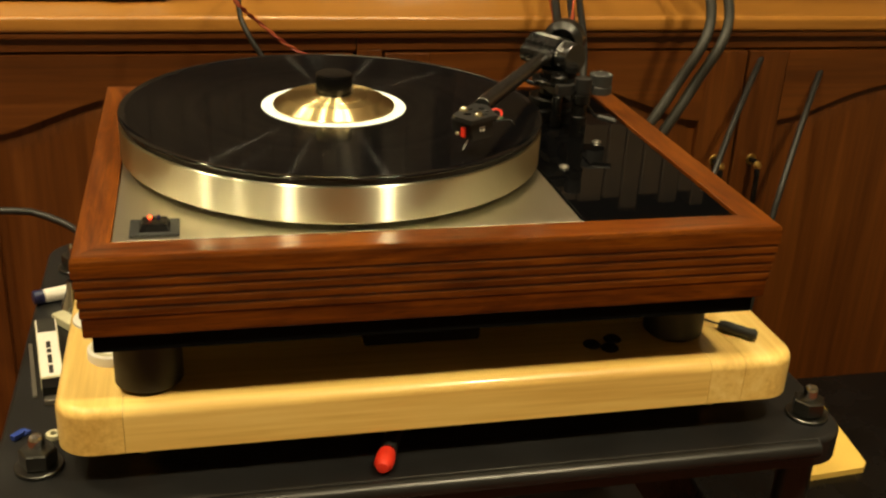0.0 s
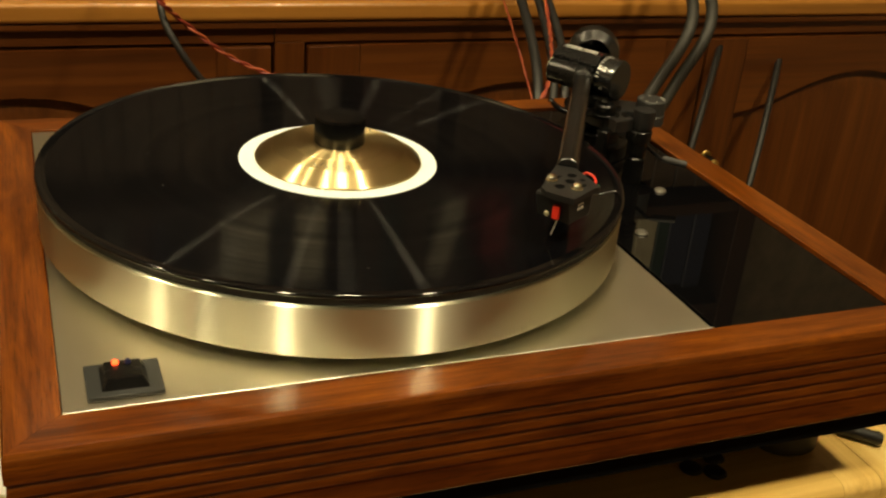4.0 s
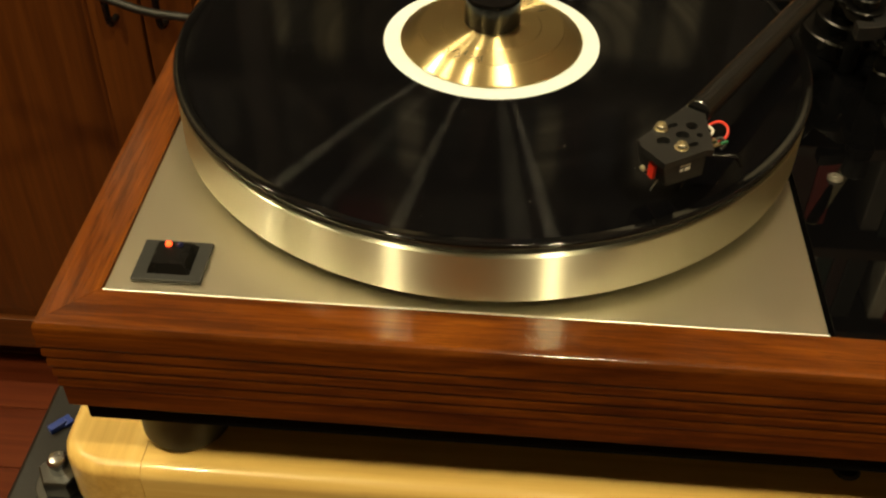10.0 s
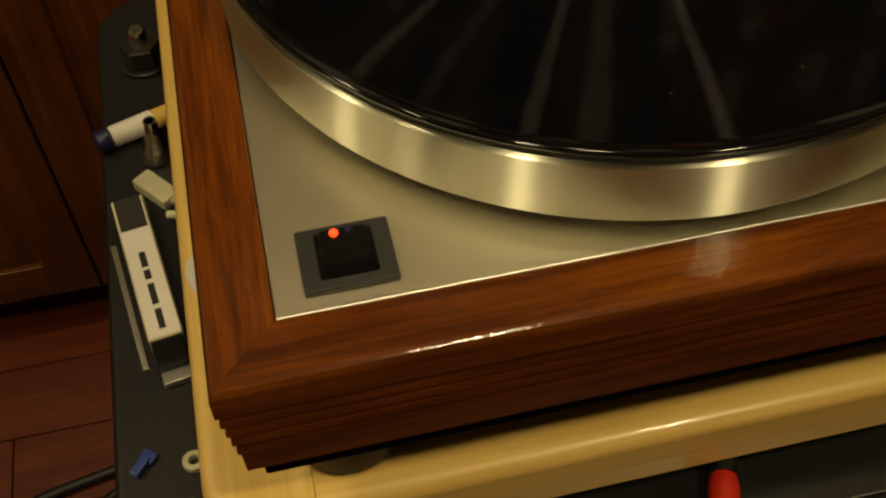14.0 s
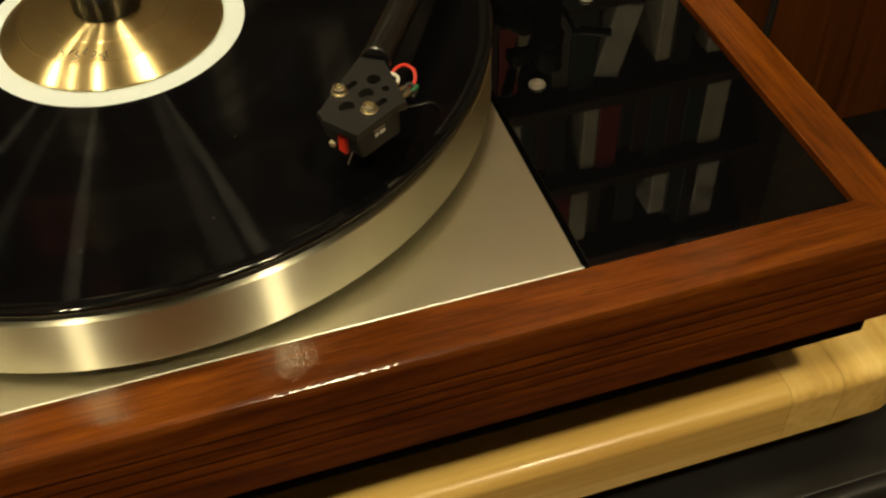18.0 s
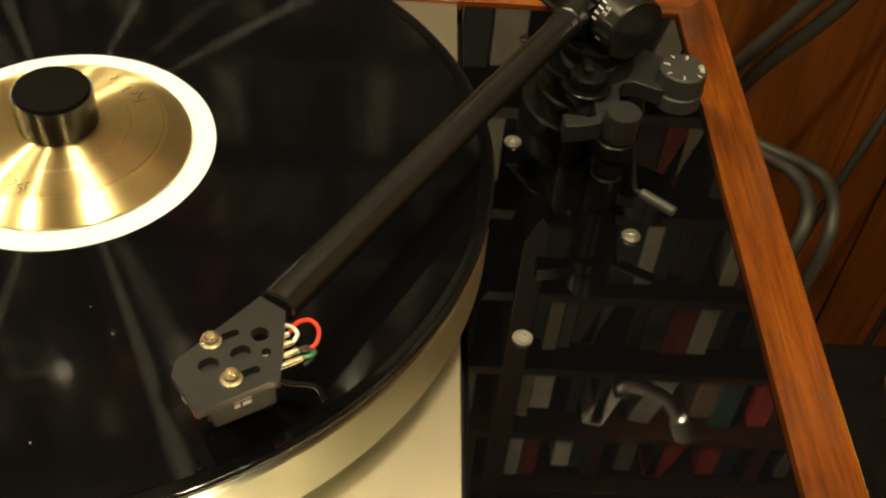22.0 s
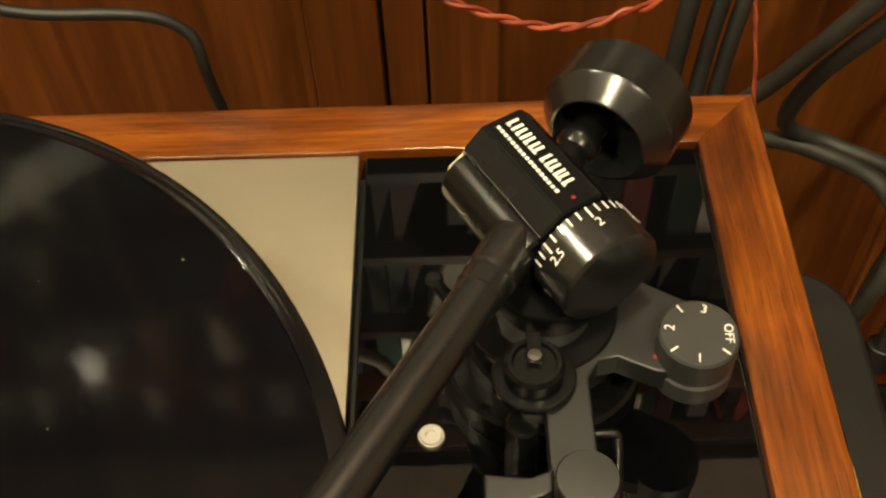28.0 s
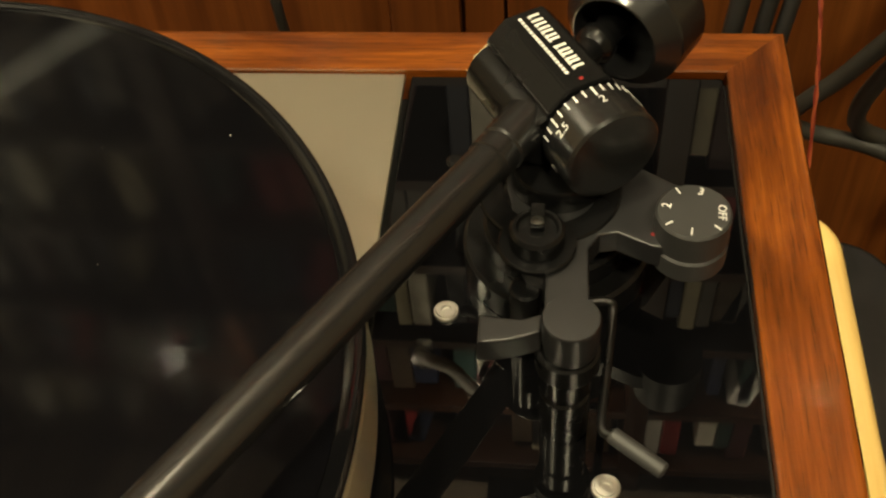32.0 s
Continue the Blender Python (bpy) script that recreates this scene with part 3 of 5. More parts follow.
# goose-neck lamps clamped to a shelf of the bookcase
for lx in (-0.42, 0.13, 0.76, 1.12):
    gl = thing("clip_lamp", (lx, 1.19, 1.39), "white goose-neck clip lamp on a bookcase shelf", "clip lamp", "bookcase lamps")
    part("clamp", box(lx - 0.015, lx + 0.015, 1.165, 1.2035, 1.385, 1.43, 0.003), M_CHROME, gl)
    part("ball", lathe([(0, -0.02), (0.012, -0.016), (0.02, 0), (0.012, 0.016), (0, 0.02)], (lx, 1.155, 1.375), seg=24), M_ALU, gl)
    part("neck", tube([(lx, 1.15, 1.365), (lx + 0.025, 1.12, 1.335), (lx + 0.06, 1.11, 1.34), (lx + 0.085, 1.105, 1.375), (lx + 0.1, 1.105, 1.4)], 0.012, 14, 8), M_WHITE, gl, "white curved neck")
    axis = Vector((0.42, 0.0, 0.9)).normalized()
    at = Vector((lx + 0.1, 1.105, 1.4))
    part("shade", lathe([(0.012, 0), (0.017, 0.0), (0.021, 0.03), (0.023, 0.06), (0.0215, 0.06), (0.019, 0.03), (0.012, 0.004), (0.012, 0)], at, axis, 32), M_WHITE, gl, "white enamelled shade")
    part("bulb", lathe([(0, 0.07), (0.01, 0.067), (0.0165, 0.055), (0.011, 0.03), (0.007, 0.005), (0, 0.005)], at, axis, 24), M_BULB, gl, "small glowing bulb")

# ---------------------------------------------------------------- rack and isolation board
TT = -0.166
BT, BB = -0.108, -0.141
rack = thing("equipment_rack", (0.22, 0.19, FLOOR), "black powder-coated metal equipment rack with corner bolts", "equipment rack")
RX0, RX1, RY0, RY1 = -0.066, 0.53, -0.010, 0.408
part("top_plate", prism(rounded(RX0, RX1, RY0, RY1, 0.03), TT - 0.022, TT, 0.004, 3), M_TABLE, rack)
part("front_lip", cyl((RX0 + 0.03, RY0 - 0.001, TT - 0.006), (RX1 - 0.03, RY0 - 0.001, TT - 0.006), 0.0065), M_TABLE, rack, "rounded front edge bar")
for z in (-0.45, -0.78):
    part("lower_shelf", prism(rounded(RX0, RX1, RY0, RY1, 0.03), z - 0.02, z, 0.004, 2), M_TABLE, rack)
BOLTS = [(-0.036, 0.04), (0.508, 0.022), (-0.038, 0.345), (0.49, 0.39)]
for bx, by in BOLTS:
    part("post", cyl((bx, by, FLOOR), (bx, by, TT - 0.022), 0.013), M_TABLE, rack)
    b = part("bolt", join(cyl((bx, by, TT), (bx, by, TT + 0.003), 0.0155), lathe(disc_profile(0.012, 0.012, 0.001), (bx, by, TT + 0.003), seg=6)), M_NUT, rack, "dull steel hexagon nut on a washer")
    part("stud", lathe([(0, 0), (0.0055, 0), (0.0055, 0.007), (0.004, 0.0095), (0, 0.0105)], (bx, by, TT + 0.015), seg=20), M_CHROME, b, "rounded chrome stud end")

board = thing("isolation_board", (0.23, 0.19, BB), "pale maple platform board with rounded corners under the turntable", "platform board")


def stave(x0, x1):
    """One glued plank of the board, cut from its rounded outline."""
    bm = prism(rounded(-0.021, 0.488, 0.011, 0.376, 0.022, 8), BB, BT, 0.007, 4)
    for x, way in ((x0 + 0.00015, -1), (x1 - 0.00015, 1)):
        cut = bmesh.ops.bisect_plane(bm, geom=bm.verts[:] + bm.edges[:] + bm.faces[:], plane_co=(x, 0, 0), plane_no=(way, 0, 0), clear_outer=True)
        rim = [e for e in cut["geom_cut"] if isinstance(e, bmesh.types.BMEdge)]
        if rim:
            bmesh.ops.holes_fill(bm, edges=rim, sides=0)
    bmesh.ops.recalc_face_normals(bm, faces=bm.faces[:])
    return bm


for x0, x1 in ((-0.03, 0.021), (0.021, 0.418), (0.418, 0.444), (0.444, 0.497)):
    part("plank", stave(x0, x1), M_MAPLE if x1 - x0 > 0.1 else M_MAPLE_Y, board)
for bx, by in ((0.03, 0.05), (0.44, 0.05), (0.03, 0.33), (0.44, 0.33)):
    part("spike", lathe([(0, 0), (0.006, 0.001), (0.014, 0.02), (0.014, -BB + TT + 0.0575)], (bx, by, TT), seg=24), M_BRASS_OLD, board, "brass cone foot")

# ---------------------------------------------------------------- turntable
W, D = 0.445, 0.357
PA, PB, PC = 0.0218, 0.0221, 0.3150
ZP = -0.0018
tt = thing("turntable", (W / 2, D / 2, BT), "belt-drive turntable with a fluted rosewood plinth and brushed steel top plate", "turntable")


RAIL_LOW = -0.0536


def rail_profile():
    """Outward offset and height down the outer face: a plain band, four steps with rounded noses, a plain foot."""
    pts = [(-0.0035, 0.0), (-0.0012, -0.0006), (-0.0002, -0.0022), (0.0, -0.004), (0.0, -0.0128), (-0.0003, -0.0134)]
    z = -0.0134
    for k in range(4):
        s = 0.0006 * k
        pts += [(-0.0010 - s, z - 0.0003), (-0.0012 - s, z - 0.0009), (-0.0010 - s, z - 0.0016), (-0.0007 - s, z - 0.0024), (-0.0006 - s, z - 0.0034), (-0.0006 - s, z - 0.0059), (-0.0008 - s, z - 0.0064)]
        z -= 0.0067
    pts += [(-0.0032, z - 0.0002), (-0.0034, RAIL_LOW + 0.0012), (-0.0042, RAIL_LOW)]
    return pts


def rail(side):
    """One mitred plinth rail; side 0 front, 1 right, 2 back, 3 left."""
    prof = rail_profile()
    bm = bmesh.new()
    wid = PA
    path = [(o, z) for o, z in prof] + [(-wid, RAIL_LOW), (-wid, ZP - 0.001), (-wid, -0.0006), (-wid + 0.0008, 0.0)]
    L = W if side in (0, 2) else D
    rows = []
    for o, z in path:
        i = -o
        rows.append((bm.verts.new((i + 0.00008, i, z)), bm.verts.new((L - i - 0.00008, i, z))))
    n = len(rows)
    for k in range(n):
        a, b = rows[k], rows[(k + 1) % n]
        bm.faces.new((a[0], a[1], b[1], b[0]))
    bm.faces.new([r[0] for r in rows])
    bm.faces.new([r[1] for r in rows][::-1])
    bmesh.ops.recalc_face_normals(bm, faces=bm.faces[:])
    m = [Matrix.Identity(4), Matrix.Translation((W, 0, 0)) @ Matrix.Rotation(radians(90), 4, "Z"), Matrix.Translation((W, D, 0)) @ Matrix.Rotation(radians(180), 4, "Z"), Matrix.Translation((0, D, 0)) @ Matrix.Rotation(radians(-90), 4, "Z")][side]
    bmesh.ops.transform(bm, matrix=m, verts=bm.verts)
    return bm


for side in range(4):
    part("plinth_rail", rail(side), M_ROSE_X if side in (0, 2) else M_ROSE_Y, tt, "fluted glossy rosewood rail")
part("base_pan", box(0.008, W - 0.008, 0.008, D - 0.008, -0.0665, RAIL_LOW - 0.0003, 0.001), M_MATT, tt, "black base board")
part("power_box", box(0.176, 0.256, 0.04, 0.17, -0.093, -0.0666, 0.002), M_MATT, tt)
for fx, fy in ((0.037, 0.043), (0.408, 0.06), (0.037, 0.31), (0.408, 0.31)):
    part("foot", lathe([(0, 0), (0.018, 0), (0.0215, 0.003), (0.0215, 0.038), (0.019, 0.0412), (0, 0.0412)], (fx, fy, BT + 0.0002), seg=40), M_RUBBER, tt, "round black rubber foot")
part("sub_floor", box(PA + 0.0002, W - PA - 0.0002, PB + 0.0002, D - PB - 0.0002, -0.02, -0.0135), M_RUBBER, tt)
part("top_plate", box(PA + 0.0003, PC, PB + 0.0003, D - PB - 0.0003, ZP - 0.002, ZP, 0.0004, 2), M_STEEL, tt, "brushed stainless steel top plate")
part("arm_board", box(PC + 0.0022, W - PA - 0.0012, PB + 0.0008, D - PB - 0.0012, ZP - 0.006, ZP - 0.0002, 0.0006, 2), M_ACRYLIC, tt, "glossy black arm board")
part("trim_strip", box(PA + 0.0004, PC, PB - 0.0002, PB + 0.0011, ZP + 0.0001, ZP + 0.0014, 0.0005, 2), M_TRIM, tt, "thin polished metal trim")
part("edge_strip", box(W - PA - 0.0011, W - PA - 0.0002, PB + 0.0008, D - PB - 0.0012, ZP - 0.006, ZP - 0.003), M_RUBBER, tt)

# switch
sw = part("switch_frame", box(0.0318, 0.0613, 0.0287, 0.0533, ZP, ZP + 0.0022, 0.0007), M_GREY, tt, "dark grey plastic switch surround")
rk = bmesh.new()
lowr = [rk.verts.new((x, y, ZP + 0.0021)) for x, y in rounded(0.0374, 0.0558, 0.0322, 0.0508, 0.001, 3)]
upr = [rk.verts.new((x, y, ZP + 0.0054 + 0.0008 * (0.0508 - y) / 0.0186)) for x, y in rounded(0.0396, 0.0536, 0.0346, 0.0488, 0.0008, 3)]
for i in range(len(lowr)):
    rk.faces.new((lowr[i], lowr[(i + 1) % len(lowr)], upr[(i + 1) % len(lowr)], upr[i]))
rk.faces.new(upr)
bmesh.ops.recalc_face_normals(rk, faces=rk.faces[:])
part("rocker", rk, M_BLACK, sw, "black rocker switch key")
part("led", lathe([(0, 0), (0.0014, 0), (0.0014, 0.0008), (0.0009, 0.0016), (0, 0.0019)], (0.0439, 0.0468, ZP + 0.0054), seg=20), M_LED, sw, "glowing red indicator lamp")
part("blue_led", lathe([(0, 0), (0.0014, 0), (0.0014, 0.0008), (0.0009, 0.0016), (0, 0.0019)], (0.0488, 0.0468, ZP + 0.0054), seg=20), M_NAVY, sw, "unlit dark blue indicator lamp")

for sx, sy in ((0.3368, 0.1269), (0.3816, 0.1805), (0.3378, 0.2329)):
    s = part("screw", lathe([(0, 0), (0.0037, 0), (0.0037, 0.0005), (0.0034, 0.0009), (0.0029, 0.0009), (0.0027, 0.0014), (0.0016, 0.0014), (0.0014, 0.0004), (0, 0.0004)], (sx, sy, ZP), seg=24), M_ZINC, tt, "chrome socket-head screw with a washer")

# platter
CX, CY = 0.1727, 0.177
PR = 0.1520
Z0, ZT = 0.003, 0.0272
part("platter", lathe([(0.03, Z0 + 0.003), (PR - 0.004, Z0 + 0.001), (PR - 0.0006, Z0), (PR, Z0 + 0.0006), (PR, ZT - 0.0006), (PR - 0.0006, ZT), (PR - 0.004, ZT), (0.02, ZT - 0.0006), (0, ZT - 0.0006)], (CX, CY, 0), seg=160), M_RIM, tt, "turned aluminium platter rim", (CX, CY, 0))
part("inner_platter", lathe([(0.085, ZP + 0.001), (0.085, Z0 + 0.002), (0.02, Z0 + 0.004)], (CX, CY, 0), seg=64), M_RUBBER, tt, "", (CX, CY, 0))
part("mat", lathe([(0, 0), (PR - 0.0022, 0), (PR - 0.0018, 0.0006), (PR - 0.0018, 0.0036), (PR - 0.0026, 0.0042), (0, 0.0042)], (CX, CY, ZT - 0.0002), seg=128), M_RUBBER, tt, "black platter mat", (CX, CY, ZT))

# record and clamp
rec = thing("vinyl_record", (CX, CY, ZT + 0.0042), "black long-playing vinyl record on the platter", "record")
RR = 0.1524
part("disc", lathe([(0.0036, 0.0), (RR - 0.0052, 0.0), (RR - 0.0052, 0.0015), (0.058, 0.0015), (0.0545, 0.0017), (0.0036, 0.0017)], (CX, CY, ZT + 0.0042), seg=160), M_VINYL, rec, "", (CX, CY, ZT + 0.0042))
bead = [(RR - 0.005, 0.0001), (RR - 0.001, 0.0)]
bead += [(RR - 0.0011 + 0.0011 * math.cos(radians(k)), 0.001 + 0.0011 * math.sin(radians(k))) for k in range(-60, 106, 15)]
bead += [(RR - 0.003, 0.00175), (RR - 0.005, 0.00152)]
part("edge_bead", lathe(bead, (CX, CY, ZT + 0.0042), seg=160), M_BEAD, rec, "smooth shiny rounded edge", (CX, CY, ZT + 0.0042))
part("label", lathe([(0.0036, 0.0), (0.0525, 0.0), (0.0525, 0.0002), (0.0036, 0.0002)], (CX, CY, ZT + 0.006), seg=96), M_LABEL, rec, "plain white paper centre label", (CX, CY, ZT + 0.006))
clampz = ZT + 0.0063
cl = thing("record_clamp", (CX, CY, clampz), "turned brass record weight with a black knurled knob", "record clamp")
part("cone", lathe([(0, 0), (0.0435, 0), (0.0442, 0.0008), (0.0438, 0.0016), (0.0366, 0.006), (0.0358, 0.0064), (0.0352, 0.0064), (0.0348, 0.0069), (0.024, 0.0078), (0.0236, 0.0082), (0.016, 0.0089), (0.0135, 0.0091), (0, 0.0091)], (CX, CY, clampz), seg=96), M_BRASS, cl, "", (CX, CY, clampz))
part("knob", lathe([(0, 0), (0.0126, 0), (0.0134, 0.001), (0.0134, 0.0135), (0.0124, 0.015), (0.005, 0.0148), (0, 0.0146)], (CX, CY, clampz + 0.0092), seg=48), M_GLOSS, cl, "black knob with a turned top")

# engraved scrawl on the clamp, dark fine strokes
rng = random.Random(11)
for a0, r0 in ((35, 0.0295), (232, 0.03)):
    for k in range(7):
        a, r = radians(a0 + 5.5 * k), r0 + rng.uniform(-0.002, 0.002)
        pts = []
        for m in range(4):
            aa, rr = a + radians(rng.uniform(-2.5, 2.5)), r + (m - 1.5) * rng.uniform(0.0008, 0.0018)
            pts.append((CX + rr * math.cos(aa), CY + rr * math.sin(aa), clampz + 0.0069 + (0.0348 - rr) * 0.083))
        part("engraved_stroke", tube(pts, 0.00016, 5, 4), M_RUBBER, cl)

# ---------------------------------------------------------------- tonearm
PX, PY = 0.368, 0.254
arm = thing("tonearm", (PX, PY, ZP), "black tonearm with a straight tube, force dial and large counterweight", "tonearm")
U = Vector((-0.514, -0.858, 0.0)).normalized()
WV = Vector((0.51, -0.86, 0)).normalized()
CV = Vector((-0.86, -0.51, 0)).normalized()
part("collar", lathe([(0, 0), (0.0265, 0), (0.0265, 0.009), (0.0255, 0.010), (0.0205, 0.010), (0.0205, 0.0165), (0.0195, 0.0175), (0, 0.0175)], (PX, PY, ZP + 0.0002), seg=56), M_BLACK, arm, "round black mounting collar")
part("pillar", lathe([(0, 0), (0.0125, 0), (0.0125, 0.021), (0.0118, 0.022), (0, 0.022)], (PX, PY, 0.0158), seg=40), M_BLACK, arm)
part("ring", lathe([(0.0126, 0), (0.0185, 0), (0.019, 0.0006), (0.019, 0.002), (0.0185, 0.0026), (0.0126, 0.0026)], (PX - 0.002, PY - 0.004, 0.0292), seg=48), M_BLACK, arm)

# platform that carries the bias knob, lift and rest
plat = [(0.352, 0.262), (0.356, 0.244), (0.3565, 0.233), (0.3605, 0.224), (0.3655, 0.2215), (0.3655, 0.199), (0.3765, 0.199), (0.3762, 0.230), (0.379, 0.2345), (0.3835, 0.2355), (0.392, 0.2312), (0.4035, 0.2295), (0.4115, 0.2345), (0.4125, 0.2425), (0.4075, 0.2485), (0.397, 0.2545), (0.386, 0.262), (0.377, 0.27), (0.362, 0.272)]
part("platform", prism(plat, 0.024, 0.031, 0.0009, 2), M_SHELLGREY, arm, "black cast platform")
bk = part("bias_knob", lathe([(0, 0), (0.0098, 0), (0.0098, 0.006), (0.0092, 0.0066), (0.0095, 0.0072), (0.0095, 0.0155), (0.0089, 0.0162), (0, 0.0162)], (0.402, 0.237, 0.022), seg=48), [M_KNOBTOP], arm, "dark grey anti-skating knob with white marks")
KZ = 0.022 + 0.0163
kx, ky = 0.402, 0.237
MARKS = [("OFF", -4), ("", -45), ("1", -98), ("", -146), ("2", 166), ("", 118), ("3", 72)]
for word, ang in MARKS:
    a = radians(ang)
    d = Vector((math.cos(a), math.sin(a), 0))
    if word:
        at = Vector((kx, ky, KZ)) + d * 0.0068
        part("numeral", text_mesh(word, 0.0034 if word != "OFF" else 0.003, frame_of(at, d.cross(Vector((0, 0, 1))), (0, 0, 1)), 0.00004), M_INK, bk)
    else:
        part("tick", (lambda bm, m: (bmesh.ops.transform(bm, matrix=m, verts=bm.verts), bm)[1])(box(-0.0011, 0.0011, -0.0002, 0.0002, -0.00004, 0.00004), frame_of(Vector((kx, ky, KZ)) + d * 0.0077, d, (0, 0, 1))), M_INK, bk)
part("index_dot", lathe(disc_profile(0.0006, 0.0002, 0.0001), (0.3925, 0.2352, 0.031), seg=14), M_DARKRED, arm, "small red index dot")

# bias pivot with its cap
part("pivot_washer", lathe([(0, 0), (0.0097, 0), (0.01, 0.0005), (0.01, 0.0016), (0.0096, 0.002), (0, 0.002)], (0.3632, 0.23, 0.0311), seg=40), M_BLACK, arm)
cap = part("pivot_cap", lathe([(0, 0), (0.0067, 0), (0.007, 0.0006), (0.007, 0.0046), (0.0062, 0.0056), (0.0053, 0.0056), (0.0049, 0.0046), (0, 0.0046)], (0.3632, 0.23, 0.0332), seg=40), M_BLACK, arm)
part("pivot_screw", lathe([(0, 0), (0.0017, 0), (0.0016, 0.0005), (0.0006, 0.0006), (0.0005, 0.0003), (0, 0.0003)], (0.3632, 0.231, 0.0396), seg=20), M_NUT, cap)
part("pivot_link", box(0.3614, 0.365, 0.229, 0.2375, 0.0388, 0.0396, 0.0003), M_BLACK, cap)

# lift: pillar, rest bar and cueing lever
part("lift_pillar", lathe([(0, 0), (0.0062, 0), (0.0062, 0.016), (0.0055, 0.0168), (0.0055, 0.018), (0.0062, 0.0185), (0.0062, 0.036), (0, 0.036)], (0.371, 0.1985, ZP + 0.0002), seg=32), M_BLACK, arm)
part("lift_head", lathe([(0, 0), (0.0056, 0), (0.0062, 0.0008), (0.0066, 0.004), (0.0068, 0.0115), (0.0064, 0.0122), (0, 0.0124)], (0.3718, 0.1972, 0.0335), seg=36), M_SHELLGREY, arm, "round dark grey lift head")
sweep = [(0.3505 + 0.0145 * k / 8, 0.1935 + 0.0035 * (k / 8) ** 2) for k in range(9)]
rest = [(0.3505, 0.2015), *sweep, (0.3655, 0.2025), (0.3605, 0.2005), (0.357, 0.2008)]
part("lift_bar", prism(rest, 0.033, 0.0402, 0.0009, 2), M_SHELLGREY, arm, "curved arm lift bar")
part("lift_collar", lathe([(0, 0), (0.0078, 0), (0.0078, 0.006), (0.0072, 0.0066), (0, 0.0066)], (0.3712, 0.1985, 0.0262), seg=32), M_BLACK, arm)
lv = part("cueing_lever", tube([(0.3735, 0.219, 0.0225), (0.3815, 0.2195, 0.0228), (0.3825, 0.217, 0.021), (0.3812, 0.203, 0.019), (0.3797, 0.186, 0.0185), (0.3822, 0.184, 0.018)], 0.00115, 10, 6), M_BLACK, arm, "bent wire cueing lever")
part("lever_grip", cyl((0.3818, 0.1842, 0.018), (0.394, 0.1758, 0.0165), 0.0021, 0.0005, 20), M_KNOBTOP, lv)
part("rest_hook", join(tube([(0.352, 0.249, 0.026), (0.345, 0.2545, 0.0275), (0.3405, 0.2585, 0.031)], 0.0018, 12, 6), lathe(disc_profile(0.0024, 0.002), (0.340, 0.2592, 0.031), (0, 0, 1), 20)), M_BLACK, arm, "arm rest hook")
part("post_front", cyl((0.3605, 0.2225, ZP), (0.3605, 0.2225, 0.024), 0.0042), M_BLACK, arm)

# bearing housing: an eight-sided block across the arm, a round sleeve below, the dial on its end
BC = Vector((0.3666, 0.2717, -0.001))


def across(profile, s0, s1, centre, bevel=0.0):
    """A prism with a profile (along the arm, up) run along the bearing axis."""
    bm = bmesh.new()
    ends = []
    for s in (s0, s1):
        ends.append([bm.verts.new(centre + WV * s - CV * a + Vector((0, 0, z))) for a, z in profile])
    n = len(profile)
    for i in range(n):
        bm.faces.new((ends[0][i], ends[0][(i + 1) % n], ends[1][(i + 1) % n], ends[1][i]))
    bm.faces.new(ends[0][::-1])
    bm.faces.new(ends[1])
    bmesh.ops.recalc_face_normals(bm, faces=bm.faces[:])
    if bevel:
        bmesh.ops.bevel(bm, geom=bm.edges[:], offset=bevel, segments=2, affect="EDGES")
    return bm


TOPZ = 0.0625
block = [(-0.0058, TOPZ), (0.0054, TOPZ), (0.0088, TOPZ - 0.004), (0.0088, TOPZ - 0.0145), (0.005, TOPZ - 0.018), (-0.008, TOPZ - 0.018), (-0.0114, TOPZ - 0.0145), (-0.0114, TOPZ - 0.0048)]
housing = part("bearing_housing", across(block, -0.0172, 0.0166, BC, 0.0004), M_BLACK, arm, "eight-sided black bearing housing with white lettering")
part("end_plate", across([(-0.005, TOPZ - 0.0035), (0.004, TOPZ - 0.0035), (0.0078, TOPZ - 0.006), (0.0078, TOPZ - 0.0135), (-0.008, TOPZ - 0.017), (-0.0155, TOPZ - 0.0195), (-0.0165, TOPZ - 0.014), (-0.015, TOPZ - 0.0095), (-0.0105, TOPZ - 0.007)], -0.0178, -0.0173, BC), M_CREAM, housing, "pale end plate")
sl = BC + CV * 0.0095 + Vector((0, 0, 0.0475))
part("bearing_sleeve", cyl(sl - WV * 0.0171, sl + WV * 0.016, 0.0088, 0.0008, 40), M_BLACK, arm)
# maker's name as plain bars, and the fine line below it
T0 = frame_of(BC + Vector((0, 0, TOPZ + 0.00006)), WV, (0, 0, 1))


def top_bar(x0, x1, y0, y1):
    bm = box(x0, x1, y0, y1, -0.00005, 0.00005)
    bmesh.ops.transform(bm, matrix=T0, verts=bm.verts)
    return bm


for k, x0 in enumerate((-0.0146, -0.0124, -0.0107, -0.0088, -0.0072, -0.0052, -0.0036, -0.0004, 0.0016, 0.0032, 0.0052, 0.0066, 0.0086)):
    part("lettering_bar", top_bar(x0, x0 + 0.00085, -0.0005, 0.0029), M_INK, housing)
    if k not in (1, 3):
        part("lettering_bar", top_bar(x0 + 0.0009, x0 + 0.0014, -0.0005, 0.0002), M_INK, housing)
for k in range(17):
    x0 = -0.0148 + 0.00152 * k
    part("fine_print_bar", top_bar(x0, x0 + 0.0011, -0.0031, -0.0022), M_INK, housing)
part("red_dot", lathe(disc_profile(0.0006, 0.0002, 0.0001), T0 @ Vector((0.0138, -0.0006, 0)), seg=14), M_DARKRED, housing)

